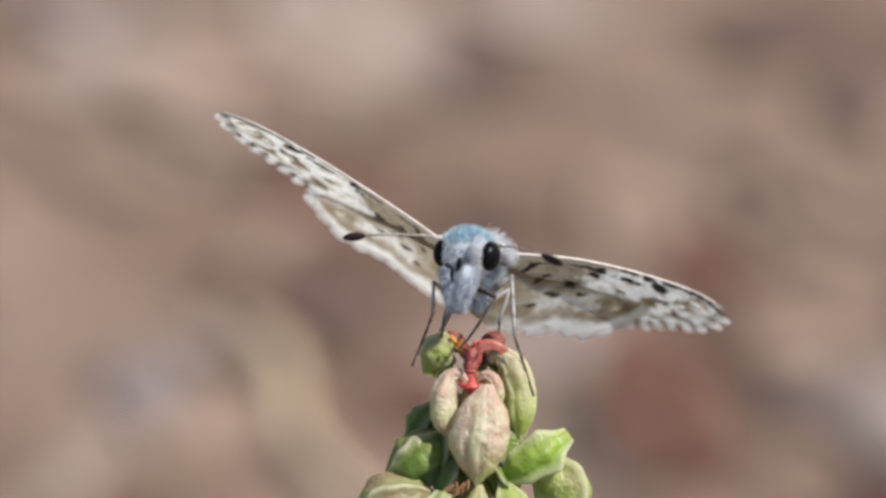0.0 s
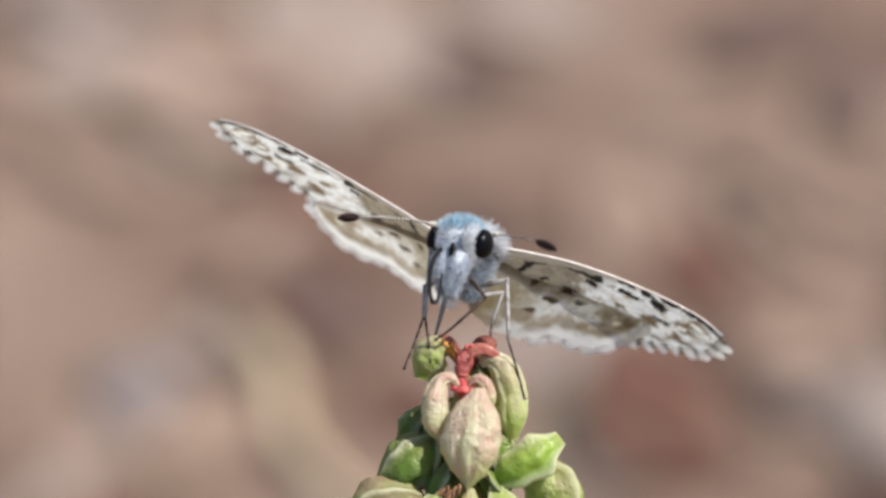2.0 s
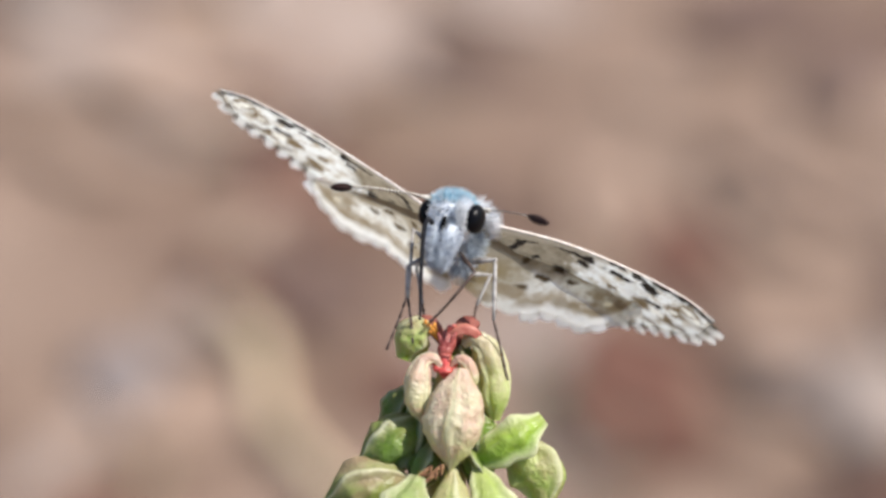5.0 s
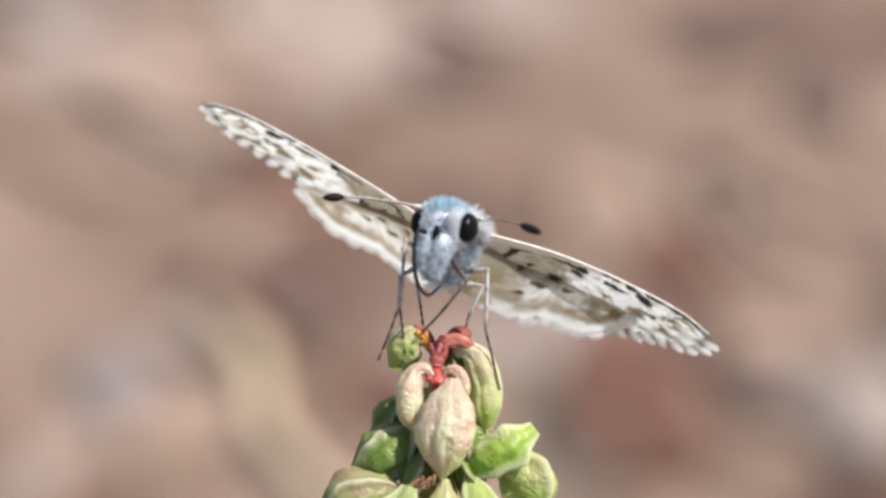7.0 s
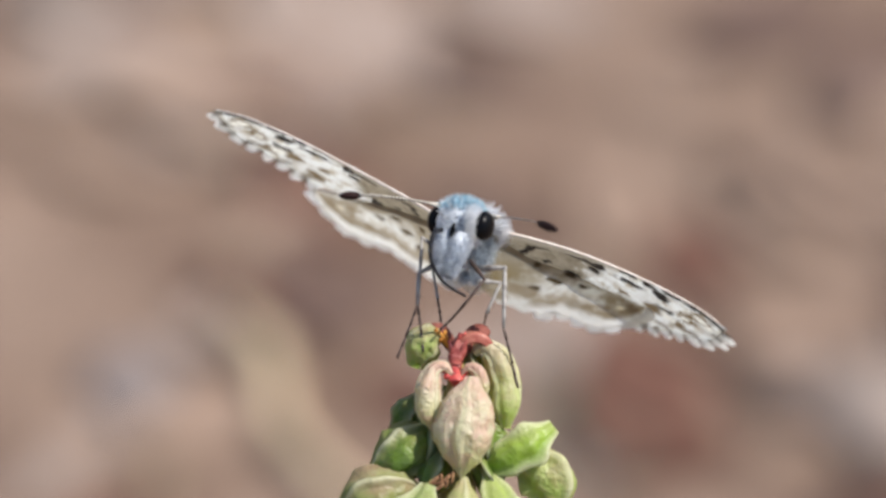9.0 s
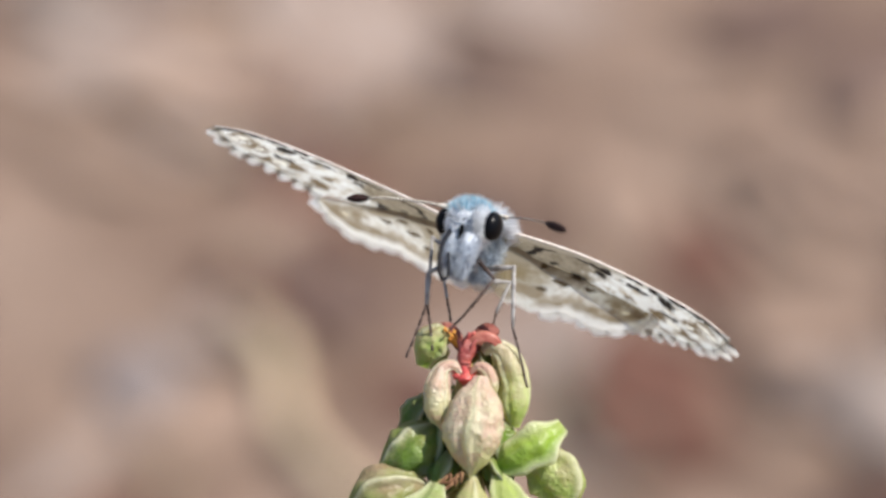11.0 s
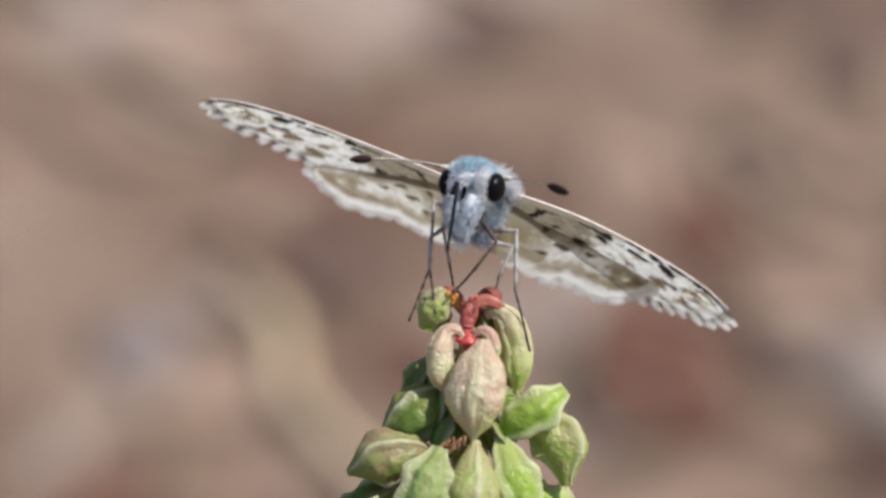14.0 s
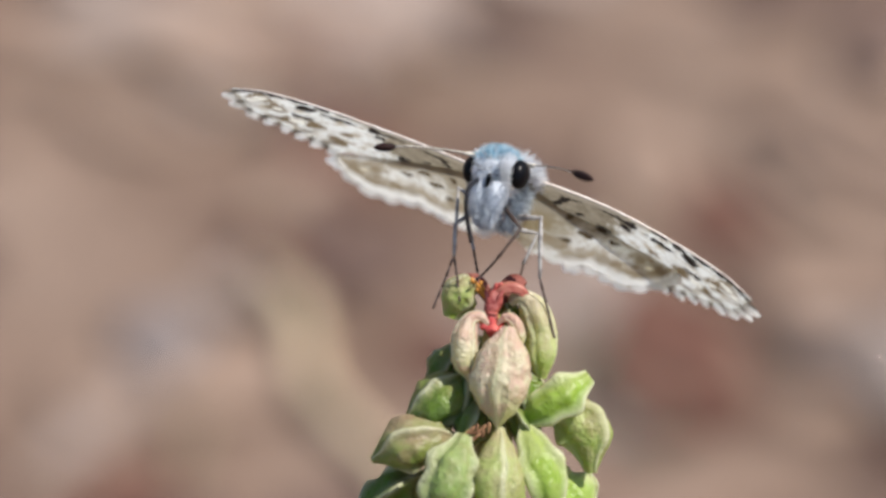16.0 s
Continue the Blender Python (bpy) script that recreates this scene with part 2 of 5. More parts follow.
SOIL = ground_material()
n = 90
near, far = 1.6, 900.0
span = [(-1 if i < 0 else 1) * (abs(i) / 45 * near if abs(i) <= 38 else near * 38 / 45 * (far / near) ** ((abs(i) - 38) / 7)) for i in range(-45, 46)]
verts = []
for y in span:
    for x in span:
        h = 0.012 * noise.noise(Vector((x * 3, y * 3, 0))) + 0.004 * noise.noise(Vector((x * 14, y * 14, 5)))
        verts.append((x, y + 0.6, h - 0.004 - 0.004 * (abs(x) > 3)))
faces = [(j * 91 + i, j * 91 + i + 1, j * 91 + i + 92, j * 91 + i + 91) for j in range(90) for i in range(90)]
ground = new("ground", mesh_of("ground", verts, faces, SOIL))
tagged(ground, "dry reddish-brown soil with fine crumbs and dust", "ground", kind="structure")


def ground_height(x, y):
    y -= 0.6
    return 0.012 * noise.noise(Vector((x * 3, y * 3, 0))) + 0.004 * noise.noise(Vector((x * 14, y * 14, 5))) - 0.004


def leaf_shape(length, width, curl, seed, cols=9, rows=14):
    """A dry leaf, curled up along its midrib, two-sided with a little thickness."""
    verts = []
    for side in (0, 1):
        for j in range(rows + 1):
            s = j / rows
            half = width * 0.5 * math.sin(math.pi * min(1, s * 0.97 + 0.02)) ** 0.8 * (1 + 0.12 * math.sin(s * 23 + seed))
            for i in range(cols):
                t = 2 * i / (cols - 1) - 1
                z = curl * width * (t * t * 0.6 + 0.5 * (s - 0.5) ** 2 * 2) + 0.06 * width * noise.noise(Vector((s * 4, t * 2, seed)))
                verts.append(Vector((half * t, (s - 0.5) * length, z - side * 0.0007)))
    m = cols * (rows + 1)
    faces = []
    for j in range(rows):
        for i in range(cols - 1):
            a = j * cols + i
            faces.append((a, a + 1, a + cols + 1, a + cols))
            faces.append((m + a, m + a + cols, m + a + cols + 1, m + a + 1))
    edge = [j * cols for j in range(rows + 1)] + [rows * cols + i for i in range(1, cols)] \
        + [j * cols + cols - 1 for j in range(rows - 1, -1, -1)] + [i for i in range(cols - 2, 0, -1)]
    for a, b in zip(edge, edge[1:] + edge[:1]):
        faces.append((a, b, b + m, a + m))
    return verts, faces


def litter_material(name, low, high):
    m, tree, b = material(name, 0.8, 0.2)
    c = ramp(tree, noisy(tree, 45.0, 5.0), (0.3, low), (0.7, high))
    tree.links.new(c, b.inputs["Base Color"])
    bumped(tree, b, noisy(tree, 320.0, 3.0), 0.5, 0.001)
    return m


RUST_LEAF = litter_material("rust_leaf", (0.11, 0.050, 0.036), (0.17, 0.085, 0.062))
DARK_LEAF = litter_material("dark_leaf", (0.095, 0.060, 0.050), (0.16, 0.105, 0.085))
TAN_LEAF = litter_material("tan_leaf", (0.26, 0.178, 0.134), (0.33, 0.235, 0.178))
PALE_LEAF = litter_material("pale_leaf", (0.295, 0.226, 0.190), (0.37, 0.292, 0.25))
STRAW = litter_material("straw", (0.60, 0.46, 0.30), (0.70, 0.56, 0.38))
GREY_STONE = litter_material("grey_stone", (0.20, 0.163, 0.155), (0.28, 0.235, 0.22))
PALE_STONE = litter_material("pale_stone", (0.25, 0.195, 0.165), (0.32, 0.26, 0.225))
GREEN_BLADE = litter_material("grey_green_blade", (0.10, 0.11, 0.08), (0.19, 0.20, 0.15))


# The ground is laid out as the lens sees it from above the fruiting head: bearings in degrees to the right of the
# middle and below the level, met with the ground.
LENS = VIEW @ Vector((0, -REACH, 0))


def spot(px, py):
    """Where the line of sight that is so far across and down the widest view meets the ground."""
    k = math.tan(radians(7)) / 784
    d = VIEW.to_3x3() @ Vector(((px - 777) * k, 1, (639 - py) * k))
    x, y, z = 0.0, 0.0, 0.0
    for _ in range(4):
        s = (LENS.z - z) / -d.z
        x, y = LENS.x + d.x * s, LENS.y + d.y * s
        z = ground_height(x, y)
    return x, y


def lay_leaf(px, py, length, width, turn, mat, label, curl=0.10, size=0.55):
    x, y = spot(px, py)
    length, width = length * size, width * size * 1.15
    leaf = thing("dry_leaf", pose(x, y, ground_height(x, y) + 0.002, 3, -2, turn), label, "dead leaf", "fallen leaves")
    part("blade", leaf_shape(length, width, curl, px * 0.37), mat, leaf)
    rib = [(0.0, (s - 0.5) * length, curl * width * (s - 0.5) ** 2 + 0.0004) for s in (0.0, 0.2, 0.4, 0.6, 0.8, 0.98)]
    part("midrib", tube(rib, [0.0010, 0.0009, 0.0008, 0.0006, 0.0005, 0.0002], 6), mat, leaf)
    end = Vector(rib[0])
    part("petiole", tube([end, end + Vector((0.002, -length * 0.12, 0.001)), end + Vector((0.006, -length * 0.25, -0.001))], [0.0010, 0.0008, 0.0010], 6), mat, leaf)
    return leaf


def lay_stone(px, py, size, mat, label, seed):
    x, y = spot(px, py)
    ob = new("stone", mesh_of("stone", *ball((0, 0, 0), (size, size * 0.8, size * 0.32), None, 24, 14, 0.5, seed), mat))
    ob.matrix_basis = pose(x, y, ground_height(x, y) + size * 0.2, 0, 0, seed * 70)
    return tagged(ob, label, "stone", "stones on the soil")



def lay_stem(ax, ay, bx, by, radius, mat, label, lift=0.004):
    a, b = Vector((*spot(ax, ay), 0)), Vector((*spot(bx, by), 0))
    pts = []
    for i in range(9):
        p = a.lerp(b, i / 8)
        p.z = ground_height(p.x, p.y) + lift + radius
        p += Vector((0.004 * math.sin(i * 1.3), 0, 0.002 * math.sin(i * 2.1)))
        pts.append(p)
    mid = (pts[0] + pts[-1]) / 2
    pts = [p - mid for p in pts]
    straw = thing("fallen_straw", Matrix.Translation(mid), label, "dead stem", "fallen stems")
    radii = [radius * (1 - 0.05 * i) for i in range(9)]
    for k in range(0, 8, 2):
        part("internode", tube(pts[k:k + 3], radii[k:k + 3], 10), mat, straw)
        part("joint", ball(pts[k], (radii[k] * 1.03,) * 3, None, 12, 8, 0.2, k), mat, straw)
    return straw


lay_stem(385, 600, 650, 1030, 0.0036, STRAW, "thick pale straw stem lying on dry soil", 0.001)
lay_stem(1240, 330, 1620, 470, 0.0025, DARK_LEAF, "thin dark dead twig lying on dry soil")
lay_stem(1180, 600, 1600, 900, 0.0025, DARK_LEAF, "thin dark dead twig lying on dry soil")
lay_leaf(570, 80, 0.14, 0.075, 40, PALE_LEAF, "pale grey dead leaf lying on dry soil")
lay_leaf(170, 130, 0.11, 0.05, 110, PALE_LEAF, "pale grey dead leaf lying on dry soil")
lay_leaf(900, 20, 0.09, 0.045, 80, PALE_LEAF, "pale grey dead leaf lying on dry soil")
lay_leaf(1060, 390, 0.085, 0.034, 10, TAN_LEAF, "small tan dead leaf lying on dry soil")
lay_leaf(968, 590, 0.07, 0.036, 5, PALE_LEAF, "small pale dead leaf lying on dry soil")
lay_leaf(1118, 785, 0.080, 0.050, 60, RUST_LEAF, "rust-brown dead leaf curled on dry soil")
lay_leaf(830, 140, 0.06, 0.03, 60, DARK_LEAF, "dark brown dead leaf curled on dry soil")
lay_leaf(520, 365, 0.08, 0.045, 30, RUST_LEAF, "rust-brown dead leaf curled on dry soil")
lay_leaf(1112, 690, 0.085, 0.050, 20, RUST_LEAF, "rust-brown dead leaf curled on dry soil")
lay_leaf(1195, 480, 0.06, 0.034, 15, RUST_LEAF, "rust-brown dead leaf curled on dry soil")
lay_leaf(200, 60, 0.070, 0.024, 60, DARK_LEAF, "dark brown dead leaf curled on dry soil")
lay_leaf(1500, 150, 0.10, 0.04, 150, DARK_LEAF, "dark brown dead leaf curled on dry soil")
lay_leaf(600, 560, 0.060, 0.030, 140, DARK_LEAF, "dark brown dead leaf curled on dry soil")
lay_leaf(1330, 60, 0.10, 0.05, 120, DARK_LEAF, "dark brown dead leaf lying on dry soil")
lay_leaf(200, 290, 0.10, 0.05, 80, TAN_LEAF, "tan dead leaf lying on dry soil")
lay_leaf(1440, 420, 0.08, 0.045, 60, TAN_LEAF, "tan dead leaf lying on dry soil")
lay_leaf(340, 770, 0.08, 0.04, 130, TAN_LEAF, "tan dead leaf lying on dry soil")
lay_leaf(110, 800, 0.06, 0.035, 60, TAN_LEAF, "tan dead leaf lying on dry soil")
lay_leaf(1400, 800, 0.06, 0.03, 130, TAN_LEAF, "tan dead leaf lying on dry soil")
lay_leaf(420, 170, 0.16, 0.085, 100, TAN_LEAF, "tan dead leaf lying on dry soil")
lay_leaf(330, 230, 0.11, 0.06, 60, PALE_LEAF, "pale grey dead leaf lying on dry soil")
lay_leaf(390, 590, 0.07, 0.035, 120, PALE_LEAF, "small pale dead leaf lying on dry soil")
lay_leaf(1340, 400, 0.08, 0.04, 30, TAN_LEAF, "tan dead leaf lying on dry soil")
lay_leaf(500, 520, 0.085, 0.032, 10, DARK_LEAF, "dark brown dead leaf lying on dry soil")
lay_stone(200, 700, 0.014, GREY_STONE, "flat grey stone on dry soil", 1.0)
lay_leaf(1018, 770, 0.075, 0.034, 10, GREEN_BLADE, "grey-green fallen leaf lying on dry soil")
lay_stone(1025, 845, 0.006, GREY_STONE, "small grey stone on dry soil", 3.0)
lay_stone(1520, 740, 0.018, PALE_STONE, "pale rounded stone on dry soil", 4.0)
lay_stone(60, 20, 0.016, PALE_STONE, "pale rounded stone on dry soil", 5.0)

# more leaf litter all round, in the soil's own muted tones
rng = random.Random(8)
TONES = ((TAN_LEAF, "tan dead leaf lying on dry soil"), (DARK_LEAF, "dark brown dead leaf lying on dry soil"),
         (PALE_LEAF, "pale grey-brown dead leaf lying on dry soil"), (RUST_LEAF, "rust-brown dead leaf lying on dry soil"))
for i in range(64):
    mat, label = TONES[rng.choice((0, 0, 0, 1, 1, 2, 2, 3))]
    lay_leaf(rng.uniform(-500, 2100), rng.uniform(-450, 1300), rng.uniform(0.035, 0.075), rng.uniform(0.02, 0.036), rng.uniform(0, 360), mat, label)

# crumbs, chips and short bits of straw between them
rng = random.Random(5)
crumbs = []
for i in range(900):
    x, y = rng.uniform(-0.9, 0.9), rng.uniform(-0.4, 2.6)
    r = rng.uniform(0.002, 0.007)
    crumbs.append(ball((x, y, ground_height(x, y) + r * 0.3), (r, r * rng.uniform(0.5, 1), r * 0.6), None, 7, 5, 0.6, i))
tagged(new("gravel", mesh_of("gravel", *joined(*crumbs), speckled("crumb", (0.20, 0.13, 0.10), (0.38, 0.30, 0.25), 40.0, 0.9))),
       "reddish-brown crumbs of soil and grit", "gravel", kind="stuff")
bits = []
for i in range(700):
    x, y = rng.uniform(-0.8, 0.8), rng.uniform(-0.3, 2.4)
    a, l = rng.uniform(0, math.pi), rng.uniform(0.015, 0.06)
    z = ground_height(x, y) + 0.003
    bits.append(tube([(x, y, z), (x + l * 0.5 * math.cos(a), y + l * 0.5 * math.sin(a), z + rng.uniform(0, 0.006)),
                      (x + l * math.cos(a), y + l * math.sin(a), z)], [0.0009, 0.0012, 0.0006], 5))
tagged(new("straw_litter", mesh_of("straw_litter", *joined(*bits), speckled("straw_bit", (0.22, 0.15, 0.10), (0.46, 0.36, 0.24), 30.0, 0.8))),
       "short broken bits of dry straw on soil", "litter", kind="stuff")


# ---------------------------------------------------------------- the fruiting dock
plant = thing("dock_plant", pose(0, 0, 0), "green and pink dock fruiting head on an upright stalk", "plant")
HERE = VIEW   # the parts are laid out about the red node


def valve_shape(length, radius, seam, ruffle, seed, which, belly=0.42, gape=0.0, power=0.7, rows=32, cols=17):
    """One of a fruit's three papery valves: a shell over a third of the round, its long edges raised into a thin winged rim."""
    verts, rim = [], []
    for layer in (0, 1):
        for j in range(rows + 1):
            s = j / rows
            body = radius * (math.sin(math.pi * s ** (math.log(0.5) / math.log(belly))) ** power if 0 < s < 1 else 0.0) + radius * 0.03
            for i in range(cols):
                t = 2 * i / (cols - 1) - 1
                a = t * radians(60.5)
                wing = abs(t) ** 5
                shared = seed + 7.3 * ((which if t > 0 else which - 1) % 3)
                r = body * (0.80 + seam * wing + 0.10 * math.exp(-(t / 0.12) ** 2) - 0.10 * math.exp(-((abs(t) - 0.5) / 0.25) ** 2))
                r *= 1 + 0.09 * (1 - wing) * noise.noise(Vector((s * 5, t * 2.5, seed + which * 3.1)))
                r *= 1 + 0.045 * (1 - wing) * noise.noise(Vector((s * 13, t * 7, seed + which * 5.7))) + 0.02 * noise.noise(Vector((s * 30, t * 15, seed)))
                r += body * ruffle * 1.6 * wing * noise.noise(Vector((s * 4.5, 0, shared + 9)))
                r += gape * body * 0.12 * wing
                twist = ruffle * 0.7 * wing * noise.noise(Vector((s * 4, shared, 2)))
                r -= layer * min(0.00010, r * 0.5)
                verts.append(Vector((r * math.cos(a + twist), r * math.sin(a + twist), -s * length)))
                rim.append(min(1.0, abs(t) ** 9 * 0.9 + 0.12 * math.exp(-(t / 0.05) ** 2)))
    m = cols * (rows + 1)
    faces = []
    for j in range(rows):
        for i in range(cols - 1):
            a = j * cols + i
            faces.append((a, a + cols, a + cols + 1, a + 1))
            faces.append((m + a, m + a + 1, m + a + cols + 1, m + a + cols))
    edge = [j * cols for j in range(rows + 1)] + [rows * cols + i for i in range(1, cols)] \
        + [j * cols + cols - 1 for j in range(rows - 1, -1, -1)] + [i for i in range(cols - 2, 0, -1)]
    for a, b in zip(edge, edge[1:] + edge[:1]):
        faces.append((a, a + m, b + m, b))
    return verts, faces, rim


def fruit(top, tip, width, turn, mat, seed, seam=0.45, ruffle=0.25, bend=0.0, belly=0.42, gape=0.0, label="", stalk=None, power=0.7):
    """A three-valved fruit hanging from top to tip (mm about the node), turned about its own length."""
    top, tip = mm(*top), mm(*tip)
    down = (tip - top)
    length = down.length
    z = -down.normalized()
    x = (Vector((0, -1, 0)) - z * Vector((0, -1, 0)).dot(z)).normalized()
    m = Matrix((x, z.cross(x), z)).transposed().to_4x4()
    m.translation = top
    pod = new("seed_pod", mesh_of("seed_pod", *tube([(0, 0, 0.0006), (0, 0, -length * 0.3), (bend * length * 0.2, 0, -length * 0.8)],
                                                    [0.00022, width * MM * 0.16, width * MM * 0.08], 8), mat if mat is PINK_POD else STALK))
    pod.parent = plant
    pod.matrix_basis = HERE @ m @ pose(0, 0, 0, 0, 0, turn)
    tagged(pod, label)
    for k in range(3):
        v, f, rim = valve_shape(length, width * MM * 0.5, seam, ruffle, seed * 1.7, k, belly, gape, power)
        q = pose(0, 0, 0, 0, 0, 120 * k)
        if bend:
            for p in v:
                p += q.to_3x3().inverted() @ Vector((bend * length * 4 * (-p.z / length) * (1 + p.z / length), 0, 0))
        me = mesh_of("valve", v, f, mat)
        at = me.attributes.new("rim", "FLOAT", "POINT")
        at.data.foreach_set("value", rim)
        ob = new("valve", me)
        ob.parent = pod
        ob.matrix_basis = q
    if stalk:
        part("pedicel", tube(smooth_line([mm(*stalk), (mm(*stalk) + top) / 2 + mm(0, 0, 0.3), top], 4), 0.00016, 6), STALK, plant, "thin green flower stalk", HERE)
    return pod


# top of the head, round the red node


def soft(values, k):
    """A soft curve through evenly spaced values, at k from 0 to 1."""
    x = k * (len(values) - 1)
    i = min(int(x), len(values) - 2)
    t = x - i
    p = [values[max(0, i - 1)], values[i], values[i + 1], values[min(len(values) - 1, i + 2)]]
    return max(0.0, 0.5 * (2 * p[1] + (p[2] - p[0]) * t + (2 * p[0] - 5 * p[1] + 4 * p[2] - p[3]) * t * t + (3 * p[1] - 3 * p[2] + p[3] - p[0]) * t ** 3))


def curled_fruit(points, radii, mat, label, seed, turn=0.0, flange=0.22, ruffle=0.5, flat=1.0, stalk=None, lip=0.085, hollow=0.0):
    """A fruit along a bent line, of three crumpled valves that meet in thin raised rims; turn sets where the first rim runs, 0 facing the lens."""
    line = smooth_line([mm(*p) for p in points], 10)
    n, cols = len(line), 19
    sizes = [MM * soft(radii, i / (n - 1)) + 0.00002 for i in range(n)]
    frames, side = [], None
    for i, p in enumerate(line):
        d = (line[min(i + 1, n - 1)] - line[max(i - 1, 0)]).normalized()
        side = side or Vector((0, -1, 0))
        side = (side - d * side.dot(d)).normalized()
        frames.append((p, side, d.cross(side)))
    pod = new("seed_pod", mesh_of("seed_pod", *tube(line, [s * 0.45 for s in sizes], 10), STALK))
    pod.parent, pod.matrix_basis = plant, HERE
    tagged(pod, label)
    for k in range(3):
        verts, rim = [], []
        for i, ((p, x, y), s) in enumerate(zip(frames, sizes)):
            run = i / (n - 1)
            edges = [radians(turn + 120 * q) + ruffle * 0.55 * noise.noise(Vector((run * 4, seed, q % 3 * 3.1))) for q in (k, k + 1)]
            lift = [flange * (1 + ruffle * 1.3 * noise.noise(Vector((run * 5, seed + 5, q % 3 * 2.3)))) for q in (k, k + 1)]
            for c in range(cols):
                u = c / (cols - 1)
                u = 0.5 - 0.5 * math.cos(math.pi * u)
                a = edges[0] + (edges[1] - edges[0]) * u
                g0, g1 = math.exp(-(u / lip) ** 2), math.exp(-((1 - u) / lip) ** 2)
                r = s * (0.80 + (0.20 - hollow) * math.sin(math.pi * u) + lift[0] * g0 + lift[1] * g1 - 0.10 * math.exp(-((u - 0.17) / 0.06) ** 2) - 0.10 * math.exp(-((u - 0.83) / 0.06) ** 2))
                q = p + x * (r * math.cos(a)) + y * (r * flat * math.sin(a))
                calm = 1 - max(g0, g1)
                bump = calm * (0.12 * noise.noise(q * 800 + Vector((seed, 0, 0))) + 0.10 * noise.noise(q * 1900 + Vector((0, seed, 0))) + 0.05 * noise.noise(q * 4200))
                fold = noise.noise(Vector((run * 4.5 + seed, u * 5.0, k * 3.7))) + 0.7 * noise.noise(Vector((run * 9.0, u * 10.0, k * 2.9 + seed)))
                bump += calm * 0.10 * fold * math.sin(math.pi * min(1, run * 1.02))
                verts.append(q + (q - p) * bump)
                rim.append(min(1.0, (0.70 + 0.4 * noise.noise(q * 900)) * max(g0, g1) ** 2 + 0.16 * math.exp(-(min(u, 1 - u) / 0.2) ** 2) + max(0.0, 0.16 * fold * calm)))
        faces = [(i * cols + c, i * cols + c + 1, (i + 1) * cols + c + 1, (i + 1) * cols + c) for i in range(n - 1) for c in range(cols - 1)]
        me = mesh_of("valve", verts, faces, mat)
        at = me.attributes.new("rim", "FLOAT", "POINT")
        at.data.foreach_set("value", rim)
        ob = new("valve", me)
        ob.parent = pod
    if stalk:
        part("pedicel", tube(smooth_line([mm(*stalk), (mm(*stalk) + line[0]) / 2 + mm(0, 0, 0.3), line[1]], 4), 0.00016, 6), STALK, plant, "thin green flower stalk", HERE)
    return pod


curled_fruit(((0.75, -1.3, 0.0), (0.62, -1.8, -1.3), (0.45, -2.1, -2.7), (0.32, -2.2, -4.0), (0.2, -2.3, -5.2)),
             (0.40, 1.30, 1.56, 1.10, 0.06), PINK_POD, "pink and cream net-veined seed pod", 1.0, 14, 0.07, 0.3, 1.0)
curled_fruit(((-0.25, -0.9, 0.2), (-0.7, -1.0, 0.62), (-1.25, -1.0, 0.35), (-1.5, -1.2, -0.7), (-1.42, -1.4, -1.8), (-1.2, -1.5, -2.75)),
             (0.16, 0.32, 0.50, 0.72, 0.66, 0.10), PINK_POD, "small pink curled seed pod", 2.0, -35, 0.14, 0.5)
curled_fruit(((0.9, -0.1, 1.3), (1.25, -0.2, 1.6), (1.7, -0.2, 1.45), (2.15, -0.1, 0.85), (2.45, 0.0, -0.2), (2.55, 0.0, -1.4), (2.5, 0.0, -2.6)),
             (0.2, 0.42, 0.62, 0.80, 0.86, 0.80, 0.3), SHOULDER_POD, "long yellow-green crumpled seed pod", 3.0, 40, 0.16, 0.5)
curled_fruit(((0.2, -0.9, 0.15), (0.6, -1.0, 0.55), (1.05, -1.0, 0.35), (1.3, -0.9, -0.4), (1.35, -0.9, -1.2)),
             (0.12, 0.26, 0.38, 0.38, 0.10), PINK_POD, "small pink curled seed pod", 4.0, 20, 0.12, 0.4)
curled_fruit(((-0.75, 0.1, 2.2), (-1.3, 0.0, 2.15), (-1.85, 0.1, 1.55), (-2.25, 0.2, 0.6)), (0.3, 0.85, 1.05, 0.45), CREAM_POD, "small round green seed pod with a reddish flush", 12.0, 70, 0.07, 0.12)
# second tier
fruit((-1.6, 1.6, -0.8), (-3.3, 1.9, -3.2), 2.0, 185, DEEP_SHADE_POD, 15, 0.35, 0.25, 0.0, 0.5, stalk=(0, 0.8, -0.8), label="deep green seed pod, darkened for shade")
curled_fruit(((-0.7, 0.1, -2.4), (-2.0, 0.0, -3.3), (-3.3, -0.3, -4.2), (-4.6, -0.5, -5.0)), (0.25, 1.25, 1.35, 0.25), DEEP_SHADE_POD,
             "deep green seed pod with a brownish shoulder, darkened for shade", 5.0, 50, 0.2, 0.5, 1.0, (0, 0.6, -1.6))
curled_fruit(((1.2, -0.7, -4.8), (2.5, -1.0, -4.2), (3.8, -1.1, -3.4), (5.0, -1.0, -2.5)), (0.3, 1.0, 1.2, 0.42), GREEN_POD,
             "bright green seed pod with broad white ruffled rims", 6.0, 50, 0.30, 0.7, 1.0, (0.3, 0.5, -3.6), 0.14, 0.18)
curled_fruit(((2.3, 0.1, -3.9), (3.8, 0.0, -4.3), (4.9, -0.1, -5.5), (5.1, -0.3, -7.5)), (0.3, 1.2, 1.5, 0.3), CREAM_POD,
             "pale green net-veined seed pod", 7.0, 75, 0.30, 0.8, 1.0, (0.3, 0.6, -3.4), 0.13, 0.18)
